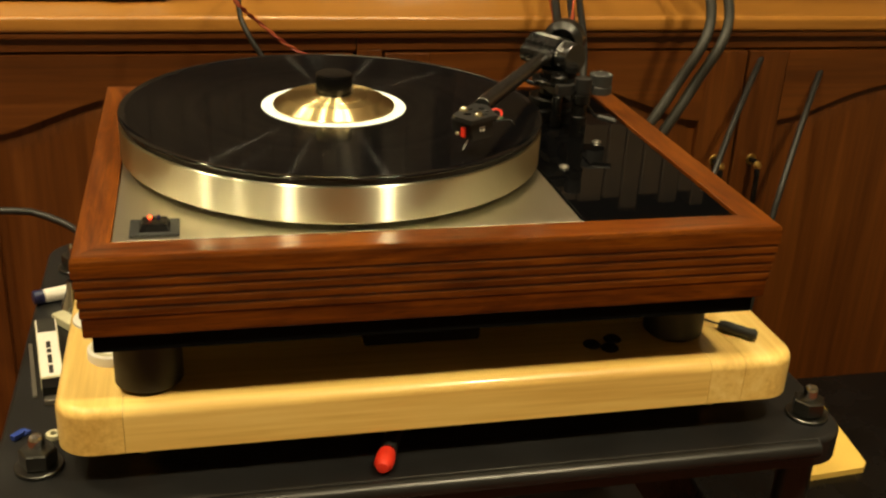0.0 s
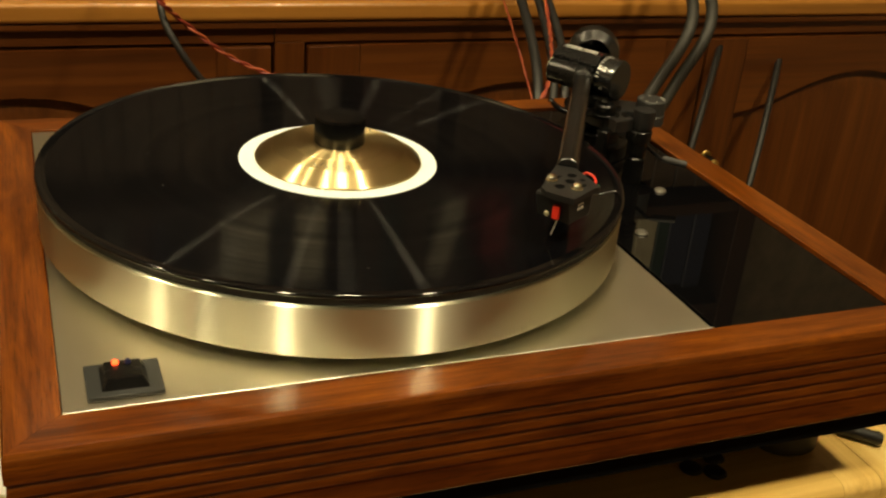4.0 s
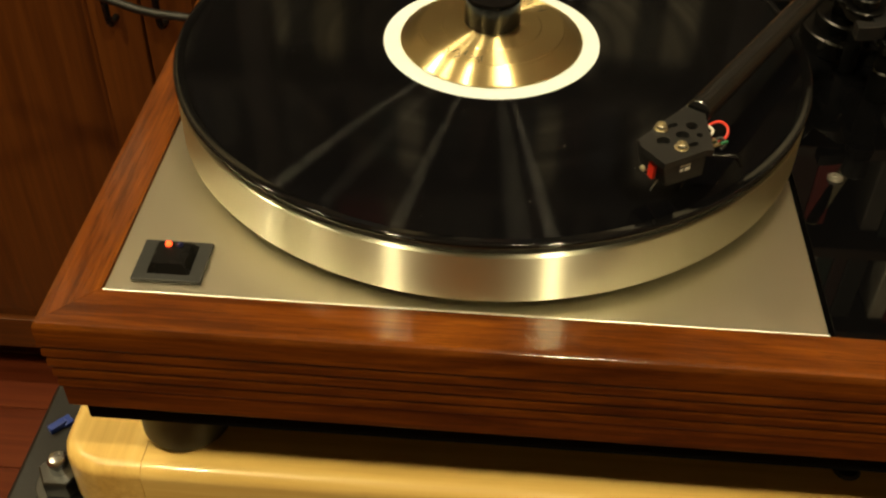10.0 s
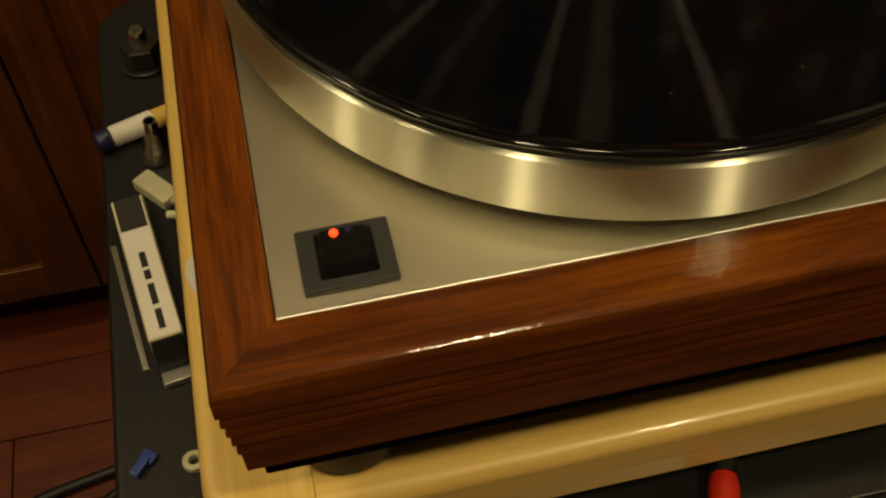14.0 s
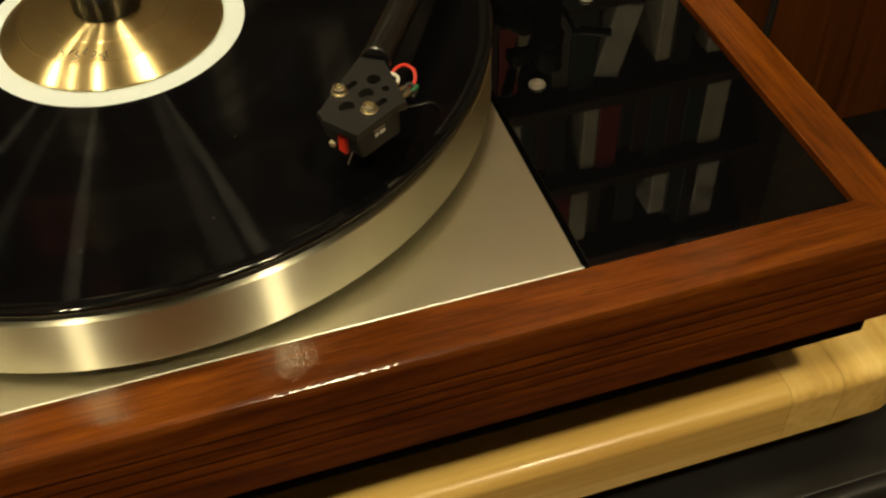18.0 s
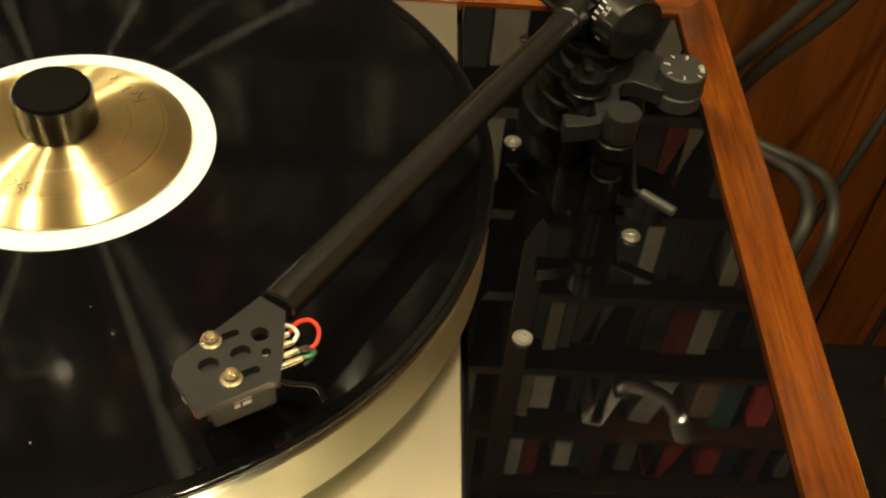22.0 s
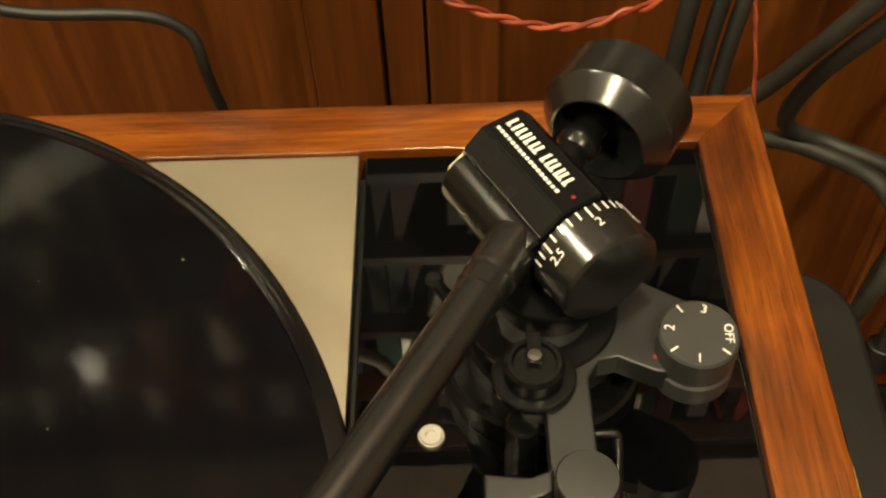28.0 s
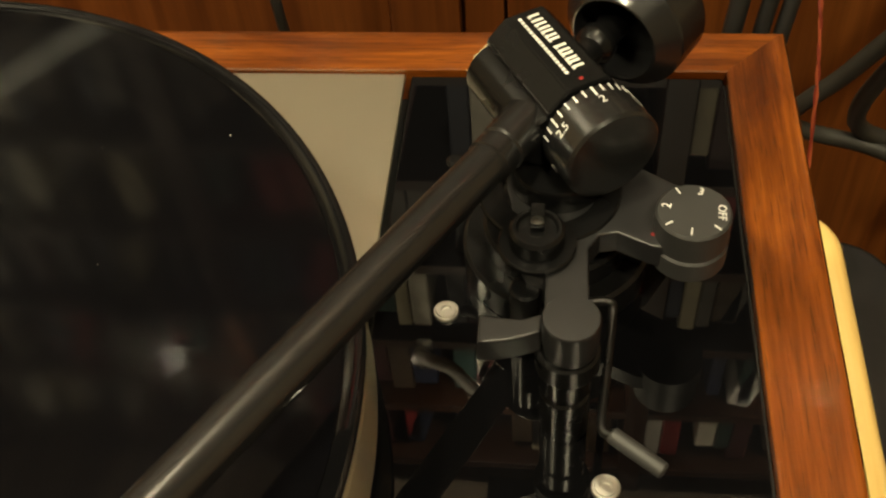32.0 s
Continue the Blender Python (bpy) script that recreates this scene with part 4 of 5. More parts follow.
DC = BC + Vector((0, 0, 0.0487))
dial = part("force_dial", lathe([(0, 0), (0.0128, 0), (0.0134, 0.0006), (0.0134, 0.0122), (0.0127, 0.013), (0, 0.0131)], DC + WV * 0.0169, WV, 64), M_TUBE, arm, "round black tracking force dial with white scale")
for k in range(-7, 12):
    a = radians(90 + 11 * k)
    d = CV * math.cos(a) + Vector((0, 0, 1)) * math.sin(a)
    long_tick = k % 5 == 0
    bm = box(0, 0.0033 if long_tick else 0.0024, -0.00025, 0.00025, -0.00005, 0.00006)
    bmesh.ops.transform(bm, matrix=frame_of(DC + WV * 0.0174 + d * 0.01341, WV, d), verts=bm.verts)
    part("scale_tick", bm, M_INK, dial)
for word, ang in (("1.5", 146), ("2", 92), ("2.5", 37), ("3", -18)):
    a = radians(ang)
    d = CV * math.cos(a) + Vector((0, 0, 1)) * math.sin(a)
    bm = text_mesh(word, 0.0034, frame_of(DC + WV * 0.0226 + d * 0.01352, (-1 * WV.cross(d)), d), 0.00003)
    part("scale_numeral", bm, M_INK, dial)

# tube, counterweight
T_SHELL = Vector((0.2589, 0.0843, 0.059))
T_BODY = Vector((0.3541, 0.2472, 0.0495))
part("arm_tube", cyl(T_SHELL, T_BODY, 0.00555, 0.0006, 36), M_TUBE, arm, "straight satin black arm tube")
ax = (T_BODY - T_SHELL).normalized()
part("tube_socket", lathe([(0.0056, 0), (0.0061, 0.0003), (0.0061, 0.0045), (0.0058, 0.005), (0.0058, 0.0058), (0.0064, 0.0064), (0.0068, 0.0185), (0, 0.0185)], T_BODY - ax * 0.007, ax, 36), M_TUBE, arm)
STUB = Vector((0.3696, 0.2737, 0.0505))
AXB = -U
part("stub", join(cyl(STUB, STUB + AXB * 0.034, 0.0042, 0.0004, 28), lathe([(0, -0.0058), (0.0035, -0.0046), (0.0056, -0.0015), (0.0056, 0.0015), (0.0035, 0.0046), (0, 0.0058)], STUB + AXB * 0.0155, AXB, 28)), M_BLACK, arm)
CWC = Vector((0.3819, 0.2868, 0.0515))
part("counterweight", lathe([(0, 0.0125), (0.0112, 0.012), (0.0117, 0.0008), (0.0123, 0.0), (0.0131, 0.0002), (0.0177, 0.0054), (0.0181, 0.0062), (0.0181, 0.0185), (0.0172, 0.0195), (0, 0.0195)], CWC, AXB, 72), M_TUBE, arm, "large black counterweight with a chamfered hollow front")

# headshell and cartridge
SZ = 0.0607
shell_poly = [(0.2344, 0.0623), (0.2539, 0.0863), (0.2614, 0.0813), (0.2624, 0.0573), (0.2589, 0.0566), (0.2429, 0.0463), (0.2344, 0.0573)]


def plate_with_holes(poly, z0, z1, holes):
    """A flat plate whose holes go through; holes are (centre, half length, radius, axis)."""
    bm = bmesh.new()
    rings = [poly]
    for (hx, hy), half, r, axis in holes:
        ax_, ay_ = axis
        pts = []
        for k in range(16):
            a = 2 * math.pi * k / 16
            px, py = r * math.cos(a), r * math.sin(a)
            px += half if px > 0 else -half
            pts.append((hx + px * ax_ - py * ay_, hy + px * ay_ + py * ax_))
        rings.append(pts[::-1])
    edges = []
    for ring in rings:
        vs = [bm.verts.new((x, y, z1)) for x, y in ring]
        edges += [bm.edges.new((vs[i], vs[(i + 1) % len(vs)])) for i in range(len(vs))]
    bmesh.ops.triangle_fill(bm, use_beauty=True, use_dissolve=False, edges=edges)
    geom = bmesh.ops.extrude_face_region(bm, geom=bm.faces[:])
    bmesh.ops.translate(bm, vec=(0, 0, z0 - z1), verts=[v for v in geom["geom"] if isinstance(v, bmesh.types.BMVert)])
    bmesh.ops.recalc_face_normals(bm, faces=bm.faces[:])
    return bm


ca = (CV.x, CV.y)
S1, S2 = Vector((0.2429, 0.0693)), Vector((0.2499, 0.0573))
back2, side2 = Vector((-CV.x, -CV.y)), Vector((WV.x, WV.y))
mid2 = (S1 + S2) / 2
holes = [(tuple(S1 + back2 * 0.003), 0.0038, 0.0012, ca), (tuple(S2 + back2 * 0.003), 0.0038, 0.0012, ca), (tuple(mid2 + back2 * 0.0055), 0.0004, 0.0024, ca), (tuple(mid2 - back2 * 0.0035), 0.0004, 0.0024, ca), (tuple(mid2 + back2 * 0.0125 - side2 * 0.0035), 0.0, 0.0025, ca), (tuple(mid2 + back2 * 0.0115 + side2 * 0.003), 0.0, 0.0014, ca)]
hs = part("headshell", plate_with_holes(shell_poly, SZ - 0.0028, SZ, holes), M_HEAD, arm, "dark grey headshell plate with slots")
for s in (S1, S2):
    part("mounting_screw", lathe([(0, 0), (0.003, 0), (0.003, 0.0005), (0.0022, 0.0006), (0.0022, 0.0022), (0.0019, 0.0025), (0.0012, 0.0025), (0.001, 0.0012), (0, 0.0012)], (s.x, s.y, SZ), seg=20), M_SCREW, hs, "pale brass socket screw")
cart_m = frame_of((mid2.x, mid2.y, 0), (CV.x, CV.y, 0), (0, 0, 1))
cb = box(-0.0115, 0.0098, -0.009, 0.0093, SZ - 0.0155, SZ - 0.0029, 0.0012, 2)
for v in cb.verts:
    if v.co.x > 0 and v.co.z < SZ - 0.012:
        v.co.x -= 0.003
bmesh.ops.transform(cb, matrix=cart_m, verts=cb.verts)
cart = part("cartridge", cb, M_RUBBER, arm, "black moving-coil cartridge with white printing and red nose")
for (x0, x1, z0, z1) in ((-0.004, 0.001, -0.0075, -0.0068), (-0.004, -0.0015, -0.0098, -0.0083), (-0.0008, 0.0008, -0.0098, -0.0083)):
    bm = box(x0, x1, 0.0093, 0.0094, SZ + z0, SZ + z1)
    bmesh.ops.transform(bm, matrix=cart_m, verts=bm.verts)
    part("print_bar", bm, M_INK, cart)
bm = box(0.0085, 0.0104, 0.0015, 0.0052, SZ - 0.0135, SZ - 0.0065, 0.0006)
bmesh.ops.transform(bm, matrix=cart_m, verts=bm.verts)
part("nose", bm, M_RED, cart)
bm = cyl((0.0098, -0.001, SZ - 0.0115), (0.0112, -0.001, SZ - 0.012), 0.0013, 0.0003, 14)
bmesh.ops.transform(bm, matrix=cart_m, verts=bm.verts)
part("jewel", bm, M_CREAM, cart)
bm = join(tube([(0.0, 0, SZ - 0.0155), (0.004, 0, SZ - 0.021), (0.0055, 0, SZ - 0.0232)], 0.0003, 6, 4), lathe([(0, 0), (0.0003, 0.001), (0.0003, 0.0016), (0, 0.0016)], (0.0055, 0, SZ - 0.0243), seg=8))
bmesh.ops.transform(bm, matrix=cart_m, verts=bm.verts)
part("stylus", bm, M_ALU, cart)
TAGS = [(-0.0046, M_RED, [(-0.003, -0.001, 0.002), (-0.0065, 0.0005, 0.003), (-0.0075, 0.004, 0.002), (-0.005, 0.0068, 0.0), (-0.0015, 0.0062, -0.001)]),
        (-0.0014, M_WHITE, [(-0.002, -0.0015, 0.001), (-0.001, -0.004, 0.002), (0.002, -0.005, 0.003)]),
        (0.0018, M_CORD, [(-0.0025, 0.0005, 0.0005), (-0.003, 0.003, -0.001), (0.0, 0.004, -0.002)]),
        (0.0048, M_GREEN, [(-0.0035, 0.0, 0.0), (-0.004, -0.003, -0.002), (-0.001, -0.005, -0.003)])]
for dy, mm, way in TAGS:
    a = Vector((-0.0115, dy, SZ - 0.006))
    bm = cyl(a, a + Vector((-0.0098, 0, 0)), 0.00095, 0.0002, 12)
    bmesh.ops.transform(bm, matrix=cart_m, verts=bm.verts)
    part("pin_clip", bm, M_SCREW, cart, "gold-plated tag clip")
    e = a + Vector((-0.0096, 0, 0))
    bm = tube([e, *[e + Vector(w) for w in way]], 0.00062, 8, 6)
    bmesh.ops.transform(bm, matrix=cart_m, verts=bm.verts)
    part("lead_wire", bm, mm, cart)
fl = [Vector((-0.009, 0.0075, SZ - 0.003)), Vector((-0.014, 0.012, SZ - 0.0045)), Vector((-0.019, 0.0165, SZ - 0.0035)), Vector((-0.0205, 0.0195, SZ - 0.007))]
bm = tube(fl, 0.0008, 8, 6)
bmesh.ops.transform(bm, matrix=cart_m, verts=bm.verts)
part("finger_lift", bm, M_BLACK, hs, "thin bent finger lift")

# ---------------------------------------------------------------- small things on the rack and the board
def turned(bm, at, yaw, pitch=0.0):
    bmesh.ops.transform(bm, matrix=Matrix.Translation(at) @ Matrix.Rotation(radians(yaw), 4, "Z") @ Matrix.Rotation(radians(pitch), 4, "Y"), verts=bm.verts)
    return bm


# stylus tool in a pale flat case
at = Vector((-0.0435, 0.178, TT))
case = thing("stylus_tool", at, "pale grey flat tool with printed label lying on the black rack", "tool")
YAW = -81.0
part("body", turned(box(-0.051, 0.042, -0.0082, 0.0082, 0.0, 0.011, 0.001), at, YAW), M_CREAM, case)
part("label", turned(box(-0.05, 0.041, -0.0074, 0.0074, 0.0111, 0.0113), at, YAW), M_WHITE, case, "white paper label")
part("label_patch", turned(box(-0.05, -0.028, -0.0068, 0.0068, 0.0114, 0.0115), at, YAW), M_CORD_GREY, case)
for x0, x1 in ((-0.012, -0.002), (0.0, 0.006), (0.009, 0.022), (0.025, 0.037)):
    part("print_bar", turned(box(x0, x1, -0.0016, 0.0016, 0.0114, 0.0115), at, YAW), M_RUBBER, case)
part("end_block", turned(box(0.0421, 0.0555, -0.0075, 0.0075, 0.0, 0.0105, 0.001), at, YAW), M_BLACK, case, "black end block")
part("clip", turned(box(0.0556, 0.063, -0.007, 0.007, 0.0, 0.004, 0.0008), at, YAW), M_ALU, case, "metal clip")
part("side_strip", turned(box(-0.03, 0.05, -0.0145, -0.0115, 0.0, 0.002, 0.0005), at, YAW), M_ALU, case, "thin metal strip")

at = Vector((-0.046, 0.284, TT + 0.0062))
pen = thing("marker_pen", at, "white marker pen with navy cap on the black rack", "pen")
d = Vector((0.94, 0.33, 0)).normalized()
part("barrel", cyl(at - d * 0.013, at + d * 0.012, 0.006, 0.0008), M_WHITE, pen)
part("cap", cyl(at - d * 0.022, at - d * 0.0131, 0.0062, 0.0012), M_NAVY, pen, "navy blue cap")
part("collar", cyl(at + d * 0.0121, at + d * 0.022, 0.0055, 0.0008), M_YELLOW, pen, "yellow collar")
part("tip", lathe([(0, 0), (0.0045, 0), (0.003, 0.008), (0.001, 0.011), (0, 0.011)], at + d * 0.0221, d, 20), M_WHITE, pen)

at = Vector((-0.036, 0.236, TT))
con = thing("cable_clamp", at, "cream plastic cable clamp lying on the black rack", "cable clamp")
part("body", turned(box(-0.014, 0.012, -0.006, 0.006, 0.0, 0.008, 0.002), at, -52), M_CREAM, con)
part("loop", tube([at + Vector((0.006, -0.008, 0.004)), at + Vector((0.013, -0.013, 0.006)), at + Vector((0.012, -0.021, 0.006)), at + Vector((0.004, -0.018, 0.004))], 0.0022), M_CREAM, con)

solid("funnel_cap", lathe([(0.010, 0), (0.0105, 0.001), (0.004, 0.018), (0.0035, 0.026), (0.0025, 0.026), (0.003, 0.018), (0.009, 0.001), (0.010, 0)], (-0.034, 0.266, TT + 0.0002), seg=28), M_CHROME, "small polished metal cone standing on the rack", "cone", origin=(-0.034, 0.266, TT))
solid("washer", lathe([(0.0022, 0), (0.005, 0), (0.0052, 0.0006), (0.0052, 0.0026), (0.0048, 0.0032), (0.0024, 0.0032), (0.0022, 0.0026), (0.0022, 0)], (-0.0305, 0.074, TT + 0.0002), seg=28), M_CREAM, "small cream plastic washer lying on the rack", "washer", origin=(-0.0305, 0.074, TT))
solid("plug", join(turned(box(-0.006, 0.004, -0.0022, 0.0022, 0, 0.004, 0.0008), (-0.053, 0.0775, TT + 0.0002), 50), turned(box(0.002, 0.0075, -0.0035, 0.0035, 0, 0.0025, 0.0008), (-0.053, 0.0775, TT + 0.0002), 50)), M_BLUE, "small bright blue plastic plug on the rack", "plug", origin=(-0.053, 0.0775, TT))

for px, py, h0 in ((-0.0015, 0.131, 0.0022), (0.0125, 0.078, 0.007)):
    dsc = thing("felt_pad", (px, py, BT), "round white self-adhesive pad lying on the maple board", "pad", "white pads")
    part("pad", lathe(disc_profile(0.0165, h0, 0.0005), (px, py, BT + 0.0002), seg=48), M_WHITE, dsc)
    if h0 > 0.005:
        part("backing", lathe([(0.011, 0), (0.0135, 0), (0.0135, 0.0004), (0.011, 0.0004), (0.011, 0)], (px, py, BT + 0.0003 + h0), seg=40), M_CREAM, dsc, "grey ring on the top")
for px, py in ((0.341, 0.047), (0.3585, 0.0525), (0.352, 0.0405)):
    solid("rubber_dot", lathe([(0, 0), (0.0058, 0), (0.0066, 0.0009), (0.0052, 0.0024), (0, 0.003)], (px, py, BT + 0.0002), seg=32), M_RUBBER, "small round black rubber foot lying on the maple board", "rubber foot", "rubber feet", origin=(px, py, BT))

at = Vector((0.446, 0.055, BT + 0.0046))
drv = thing("screwdriver", at, "small screwdriver with a thin shaft and black handle on the board", "screwdriver")
d = Vector((0.04, -0.04, 0)).normalized()
part("handle", lathe([(0, 0), (0.0032, 0.0004), (0.0042, 0.004), (0.0038, 0.022), (0.0044, 0.026), (0.003, 0.0285), (0, 0.029)], at - d * 0.003, d, 20), M_RUBBER, drv)
part("shaft", cyl(at - d * 0.03, at - d * 0.0031, 0.0011, 0.0002, 12), M_CHROME, drv, "thin chrome shaft")
solid("swivel_foot", join(lathe(disc_profile(0.0075, 0.004, 0.001), (0.4215, 0.073, BT + 0.0002), seg=28), cyl((0.4215, 0.073, BT + 0.004), (0.4215, 0.073, BT + 0.012), 0.0032)), M_RUBBER, "small black swivel foot standing on the maple board", "foot", origin=(0.4215, 0.073, BT))

pl0 = Vector((0.186, 0.006, TT + 0.0072))
pli = thing("pliers", pl0, "pliers with black grips and a red tip on the rack", "pliers")
part("red_tip", lathe([(0, 0), (0.004, 0.001), (0.0066, 0.006), (0.0066, 0.014), (0.0056, 0.019), (0, 0.019)], pl0 - Vector((0.004, 0.012, 0)), (0.35, 0.93, 0), 20), M_RED, pli, "bright red grip end")
part("grip", tube([pl0 + Vector((0.003, 0.006, 0)), pl0 + Vector((0.014, 0.035, 0)), pl0 + Vector((0.034, 0.075, 0))], 0.0058, 14), M_RUBBER, pli)
part("jaw", tube([pl0 + Vector((0.034, 0.075, 0)), pl0 + Vector((0.048, 0.1, 0)), pl0 + Vector((0.058, 0.13, 0))], 0.005, 12), M_CHROME, pli)

# ---------------------------------------------------------------- right of the rack
sub = thing("subwoofer", (0.95, 0.28, FLOOR), "large glossy black loudspeaker box standing on the floor", "loudspeaker")
part("cabinet_box", box(0.6, 1.35, -0.1, 0.515, FLOOR + 0.02, -0.455, 0.006, 3), M_BLACK, sub)
for fx, fy in ((0.65, -0.05), (1.3, -0.05), (0.65, 0.46), (1.3, 0.46)):
    part("foot", cyl((fx, fy, FLOOR), (fx, fy, FLOOR + 0.02), 0.02), M_RUBBER, sub)
pad = thing("yellow_sleeve", (0.77, 0.39, -0.4548), "pale yellow cardboard sleeve lying on the black loudspeaker", "sleeve")
part("card", prism([(0.717, 0.307), (0.722, 0.299), (0.803, 0.305), (0.812, 0.314), (0.832, 0.468), (0.826, 0.477), (0.745, 0.483), (0.737, 0.476)], -0.4548, -0.447, 0.001, 2), M_YELLOW, pad)
for k in range(16):
    s = k / 15
    px, py = 0.7235 + 0.0195 * s, 0.315 + 0.155 * s
    part("stitch", turned(box(-0.0008, 0.0008, -0.0028, 0.0028, 0, 0.0006), (px, py, -0.447), -7), M_CREAM, pad)

# ---------------------------------------------------------------- on the sideboard
CT = -0.036
amp = thing("amplifier", (-0.09, 0.98, CT), "small brushed aluminium amplifier with one round knob", "amplifier")
part("case", box(-0.2, 0.042, 0.89, 1.1, CT + 0.006, CT + 0.062, 0.002), M_ALU, amp)
part("front_panel", box(-0.204, 0.046, 0.882, 0.8898, CT + 0.004, CT + 0.066, 0.0015), M_ALU, amp)
part("volume_knob", lathe([(0, 0), (0.017, 0), (0.0178, 0.001), (0.0175, 0.014), (0.0165, 0.0152), (0.012, 0.0146), (0, 0.0132)], (-0.019, 0.8818, CT + 0.033), (0, -1, 0), 48), M_CHROME, amp, "polished round volume knob")
part("jack", lathe(disc_profile(0.006, 0.003), (-0.055, 0.8818, CT + 0.03), (0, -1, 0), 24), M_BLACK, amp, "black headphone socket")
for sx in (-0.196, 0.038):
    for sz in (0.012, 0.058):
        part("screw", lathe(disc_profile(0.003, 0.002, 0.0005), (sx, 0.8818, CT + sz), (0, -1, 0), 16), M_CHROME, amp)
for fx in (-0.18, 0.02):
    for fy in (0.9, 1.08):
        part("foot", cyl((fx, fy, CT), (fx, fy, CT + 0.0062), 0.008), M_RUBBER, amp)
solid("rubber_ring", lathe([(0.019, 0), (0.031, 0), (0.032, 0.001), (0.031, 0.0022), (0.019, 0.0022), (0.018, 0.001), (0.019, 0)], (0.225, 0.97, CT + 0.0002), seg=56), M_RUBBER, "flat black rubber ring lying on the sideboard", "ring", origin=(0.225, 0.97, CT))
solid("jar_lid", lathe(disc_profile(0.021, 0.005, 0.001), (0.203, 1.09, CT + 0.0002), seg=48), M_RUBBER, "round black lid lying on the sideboard", "lid", origin=(0.203, 1.09, CT))
solid("clear_cap", lathe([(0, 0), (0.017, 0), (0.018, 0.001), (0.018, 0.007), (0.017, 0.008), (0.0155, 0.008), (0.0155, 0.002), (0, 0.002)], (0.3, 1.01, CT + 0.0002), seg=48), M_CREAM, "shallow translucent plastic cap on the sideboard", "cap", origin=(0.3, 1.01, CT))
tray = thing("picture_frame", (0.4, 1.07, CT), "flat white-edged frame with a dark green picture lying down", "picture frame")
fr = [(0.27, 1.11), (0.378, 0.96), (0.535, 1.035), (0.425, 1.185)]
part("frame", prism(fr, CT + 0.0002, CT + 0.02, 0.002), M_WHITE, tray)
cxm, cym = sum(p[0] for p in fr) / 4, sum(p[1] for p in fr) / 4
part("picture", prism([(cxm + (x - cxm) * 0.74, cym + (y - cym) * 0.78) for x, y in fr], CT + 0.0202, CT + 0.0208), paint("picture_green", (0.012, 0.03, 0.014), 0.3), tray, "dark green picture")
tin = thing("metal_tin", (0.612, 1.112, CT), "round steel tin with a black lid on a slip of paper", "tin")
part("can", lathe(disc_profile(0.02, 0.018, 0.001), (0.612, 1.112, CT + 0.0012), seg=48), M_CHROME, tin)
part("lid", lathe(disc_profile(0.0212, 0.007, 0.001), (0.612, 1.112, CT + 0.0193), seg=48), M_BLACK, tin, "black lid")
part("paper", turned(box(-0.03, 0.03, -0.018, 0.018, 0.0002, 0.0009), (0.62, 1.1, CT), 8), M_LABEL, tin, "white paper slip")
solid("white_stick", turned(box(-0.035, 0.035, -0.004, 0.004, 0.0003, 0.004, 0.001), (0.715, 1.13, CT), 4), M_WHITE, "flat white plastic stick on the sideboard", "stick", origin=(0.715, 1.13, CT))
jar = thing("pale_jar", (0.73, 1.162, CT), "pale green glazed jar on the sideboard", "jar")
part("body", lathe([(0, 0), (0.028, 0), (0.031, 0.004), (0.031, 0.07), (0.027, 0.078), (0.025, 0.078), (0.028, 0.07), (0.028, 0.006), (0, 0.005)], (0.73, 1.162, CT + 0.0002), seg=48), paint("celadon", (0.4, 0.45, 0.32), 0.3), jar)
hub = thing("power_strip", (0.63, 0.97, CT), "black box with cables plugged in on the sideboard", "junction box")
part("box", box(0.545, 0.74, 0.935, 1.01, CT + 0.0002, CT + 0.05, 0.004), M_BLACK, hub)
for k in range(5):
    part("socket", lathe([(0.006, 0), (0.0085, 0), (0.0085, 0.003), (0.006, 0.003), (0.006, 0)], (0.565 + 0.038 * k, 0.9348, CT + 0.027), (0, -1, 0), 20), M_NUT, hub, "round metal socket")


# ---------------------------------------------------------------- cables
def twisted(name, pts, r, mats, label, category):
    """Two insulated wires twisted round each other along a line."""
    t = thing(name, pts[0], label, category)
    line = [Vector(p) for p in pts]
    n = 60
    dense = []
    ext = [2 * line[0] - line[1], *line, 2 * line[-1] - line[-2]]
    for i in range(1, len(ext) - 2):
        p0, p1, p2, p3 = ext[i - 1 : i + 3]
        for k in range(n):
            s = k / n
            dense.append(0.5 * ((2 * p1) + (p2 - p0) * s + (2 * p0 - 5 * p1 + 4 * p2 - p3) * s * s + (3 * p1 - p0 - 3 * p2 + p3) * s ** 3))
    run = [0.0]
    for a, b in zip(dense, dense[1:]):
        run.append(run[-1] + (b - a).length)
    for w, mm in enumerate(mats):
        out = []
        for i in range(0, len(dense), 5):
            dd = (dense[min(i + 1, len(dense) - 1)] - dense[max(i - 1, 0)]).normalized()
            s = dd.cross(Vector((0.2, 0.1, 1))).normalized()
            u = s.cross(dd)
            a = run[i] * 2 * math.pi / 0.026 + math.pi * w
            out.append(dense[i] + r * (math.cos(a) * s + math.sin(a) * u))
        part("strand", tube(out, r, 8, 2), mm, t)
    return t


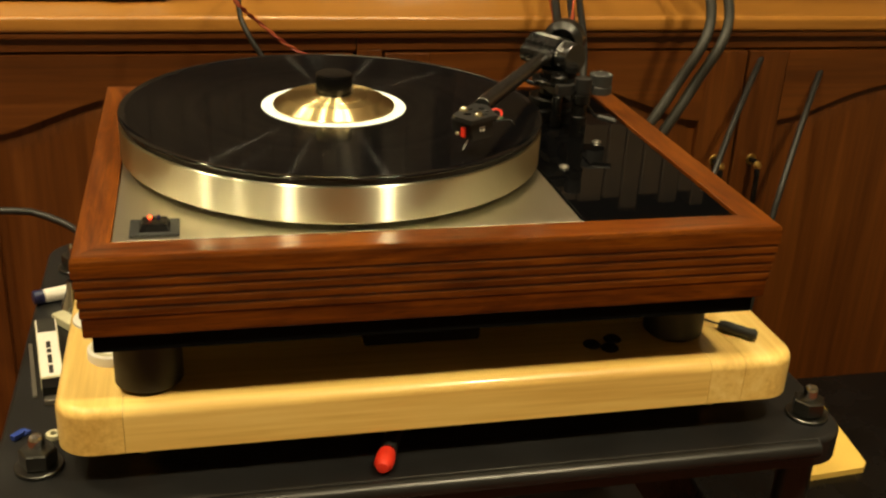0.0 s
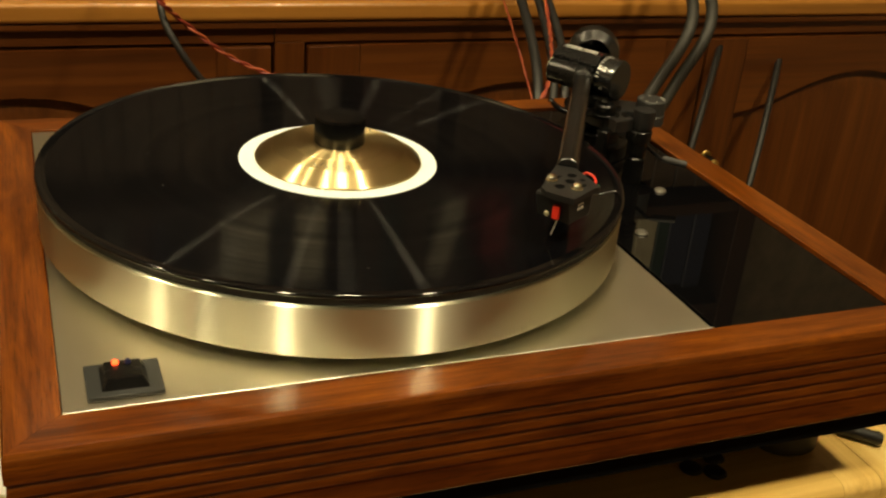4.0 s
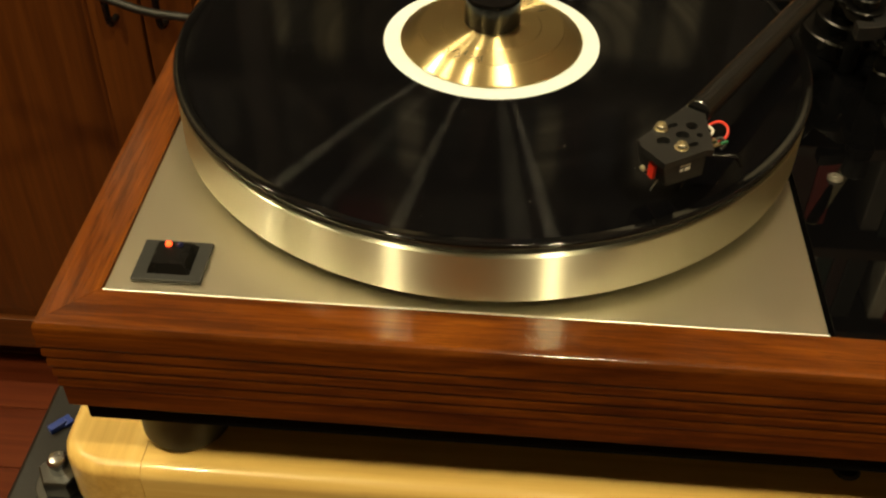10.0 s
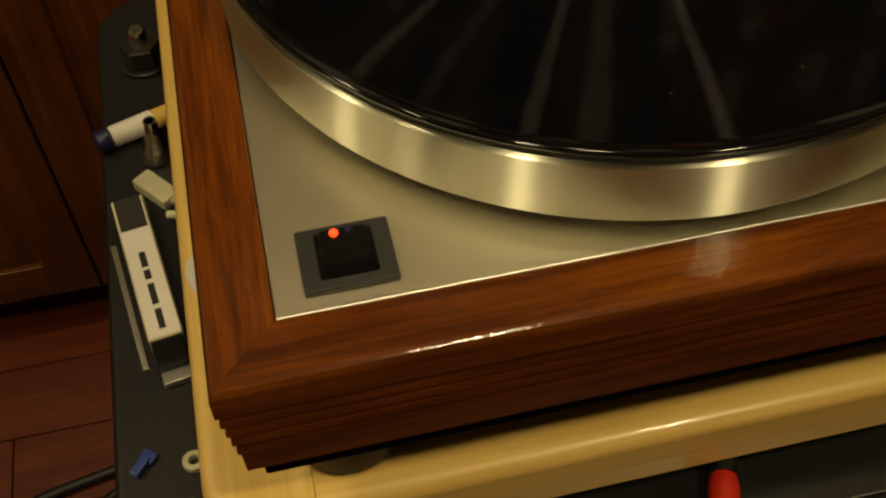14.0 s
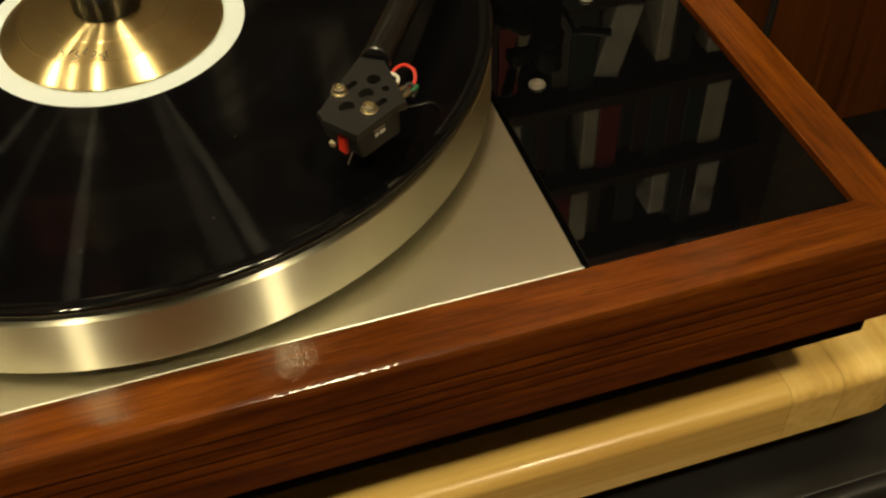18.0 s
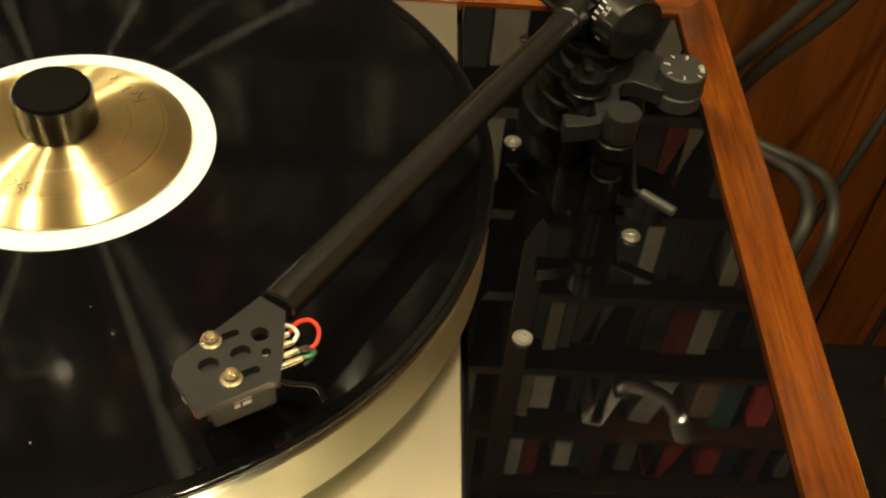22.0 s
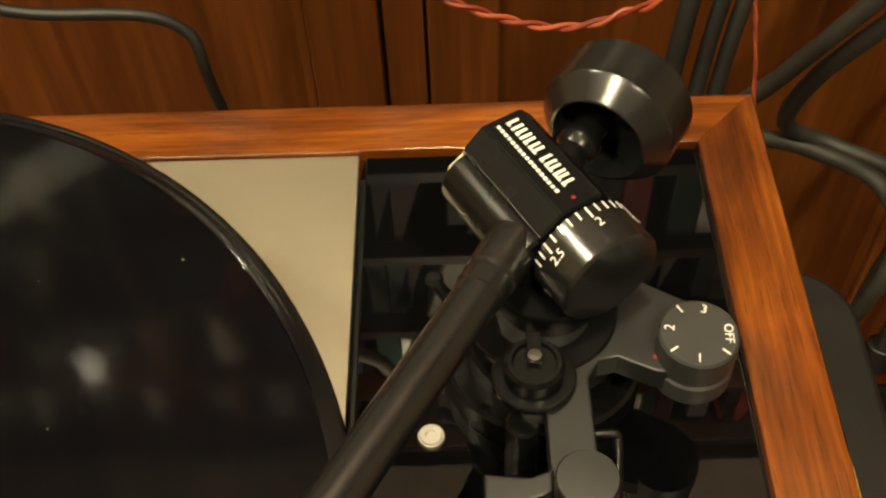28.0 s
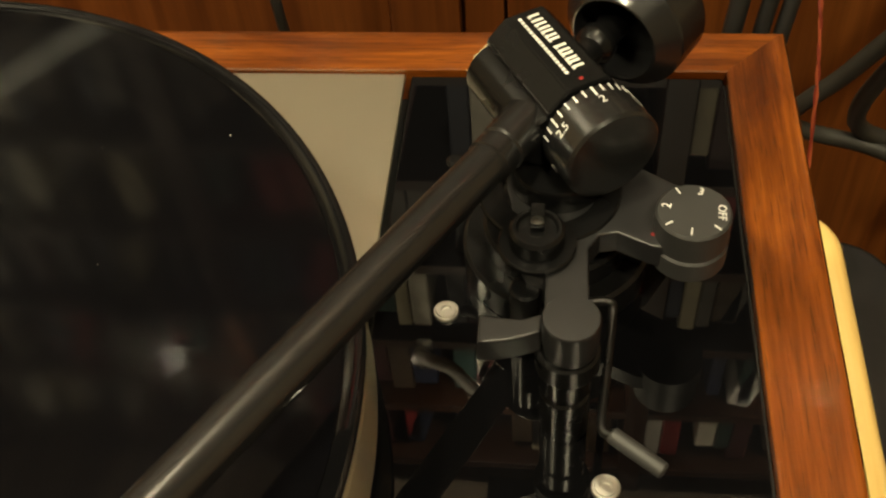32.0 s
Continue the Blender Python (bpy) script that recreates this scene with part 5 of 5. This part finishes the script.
twisted("twisted_cable", [(0.03, 0.97, 0.02), (0.055, 0.7, 0.09), (0.105, 0.46, 0.063), (0.136, 0.46, 0.032), (0.178, 0.46, 0.001), (0.245, 0.46, -0.022), (0.317, 0.46, -0.03), (0.343, 0.46, -0.041), (0.367, 0.46, -0.052), (0.393, 0.46, -0.058), (0.417, 0.46, -0.052), (0.442, 0.46, -0.03), (0.49, 0.56, 0.0), (0.57, 0.8, 0.05), (0.6, 0.97, 0.0)], 0.0011, (M_ORANGE, M_RUST), "orange and red twisted speaker wire hanging in a loop", "cable")
twisted("hookup_wire", [(0.59, 0.96, -0.03), (0.545, 0.8, -0.02), (0.515, 0.62, -0.1), (0.52, 0.55, -0.2), (0.53, 0.5, -0.4)], 0.0009, (M_RUST, M_ORANGE), "thin orange twisted wire", "cable")


def cord(name, pts, r, m, label, group=""):
    t = thing(name, pts[0], label, "cable", group)
    part("sheath", tube(pts, r), m, t)
    for end, nxt in ((pts[0], pts[1]), (pts[-1], pts[-2])):
        a, b = Vector(end), Vector(nxt)
        d = (b - a).normalized()
        part("plug", cyl(a + d * 0.001, a + d * 0.022, r * 1.7, 0.001, 16), M_CORD, t, "moulded black plug")
    return t


cord("black_cord", [(0.14, 0.9, CT + 0.03), (0.127, 0.7, 0.06), (0.12, 0.5, 0.06), (0.122, 0.45, 0.03), (0.16, 0.44, -0.02), (0.228, 0.45, -0.04), (0.24, 0.45, -0.09), (0.25, 0.5, -0.3), (0.25, 0.62, -0.8)], 0.0026, M_CORD, "thin black cord hanging in front of the sideboard", "black cords")
for k, (dx, dz) in enumerate(((0.0, 0.0), (0.035, 0.006), (0.06, -0.004))):
    cord("signal_cable", [(0.58 + dx, 0.95, 0.0 + dz), (0.54 + dx * 0.6, 0.8, 0.03 + dz), (0.475 + dx * 0.5, 0.55, -0.03), (0.452 + dx * 0.4, 0.49, -0.12), (0.44 + dx * 0.4, 0.47, -0.3), (0.42 + dx, 0.5, -0.7)], 0.0042 if k else 0.005, M_CORD, "black signal cable running down behind the turntable", "signal cables")
for k in range(2):
    o = 0.024 * k
    cord("conduit", [(0.78 + o, 0.95, 0.0), (0.75 + o, 0.82, 0.06), (0.69 + o, 0.62, 0.0), (0.645 + o, 0.6, -0.08), (0.6 + o * 0.9, 0.6, -0.155 - 0.3 * o), (0.56 + o, 0.62, -0.24), (0.535 + 2 * o, 0.645, -0.31), (0.6 + o, 0.645, -0.335), (0.645 + o, 0.6, -0.33), (0.64 + o, 0.54, -0.34), (0.6 + 2 * o, 0.52, -0.44)], 0.0065, M_CORD_GREY, "thick grey-green cable hanging from the sideboard", "thick cables")
for pts in ([(0.95, 0.9, -0.05), (0.8, 0.72, -0.16), (0.72, 0.64, -0.3), (0.68, 0.62, -0.5), (0.66, 0.6, -0.9)], [(1.05, 0.9, -0.06), (0.9, 0.72, -0.2), (0.84, 0.66, -0.4), (0.8, 0.62, -0.9)]):
    cord("mains_cable", pts, 0.0045, M_CORD, "black power cord hanging in front of the sideboard", "power cords")
cord("side_cord", [(-0.9, 0.62, -0.5), (-0.4, 0.62, -0.2), (-0.154, 0.6, -0.208), (-0.1, 0.6, -0.216), (-0.05, 0.56, -0.23), (-0.02, 0.48, -0.25), (0.02, 0.46, -0.4)], 0.0042, M_CORD, "black cord running to the back of the rack")
for k, pts in enumerate(([(-0.8, 0.38, FLOOR + 0.008), (-0.444, 0.52, FLOOR + 0.008), (-0.236, 0.57, FLOOR + 0.008), (0.0, 0.6, FLOOR + 0.008)], [(-0.7, 0.25, FLOOR + 0.008), (-0.335, 0.471, FLOOR + 0.008), (-0.238, 0.54, FLOOR + 0.008), (0.02, 0.56, FLOOR + 0.008)])):
    cord("floor_cable", pts, 0.0075, M_CORD, "black cable lying on the wooden floor", "floor cables")
cord("grey_floor_cable", [(-0.95, 0.75, FLOOR + 0.006), (-0.675, 0.551, FLOOR + 0.006), (-0.509, 0.48, FLOOR + 0.006), (-0.35, 0.44, FLOOR + 0.006), (-0.2, 0.43, FLOOR + 0.006)], 0.006, M_CORD_GREY, "grey cable lying on the wooden floor")

# folded metal stand lying on the floor
st0 = Vector((-0.66, 0.65, FLOOR))
stand = thing("folded_stand", st0, "folded black and chrome microphone stand lying on the floor", "stand")
part("tube", cyl((-0.8, 0.72, FLOOR + 0.03), (-0.56, 0.6, FLOOR + 0.025), 0.01), M_CHROME, stand)
part("leg", cyl((-0.82, 0.6, FLOOR + 0.012), (-0.62, 0.72, FLOOR + 0.02), 0.009), M_BLACK, stand)
part("leg", cyl((-0.9, 0.68, FLOOR + 0.012), (-0.7, 0.66, FLOOR + 0.02), 0.009), M_BLACK, stand)
part("clutch", cyl((-0.69, 0.665, FLOOR + 0.028), (-0.64, 0.64, FLOOR + 0.027), 0.016), M_BLACK, stand, "black clutch collar")
part("clutch", cyl((-0.6, 0.62, FLOOR + 0.026), (-0.585, 0.6125, FLOOR + 0.0255), 0.014), M_ALU, stand, "bright end collar")


def plank_floor():
    for i in range(40):
        y = -3.0 + i * 0.114
        if y > 1.43:
            break
        x = -2.6 + (i % 3) * 0.4 - 0.8
        while x < 2.8:
            a, b = max(x, -2.6), min(x + 1.3, 2.8)
            if b - a > 0.02:
                ob = mesh_ob("plank", box(a + 0.0008, b - 0.0008, y + 0.0008, y + 0.1132, FLOOR - 0.0138, FLOOR, 0.001, 1), M_FLOOR)
                ob.parent = floor
            x += 1.3


plank_floor()
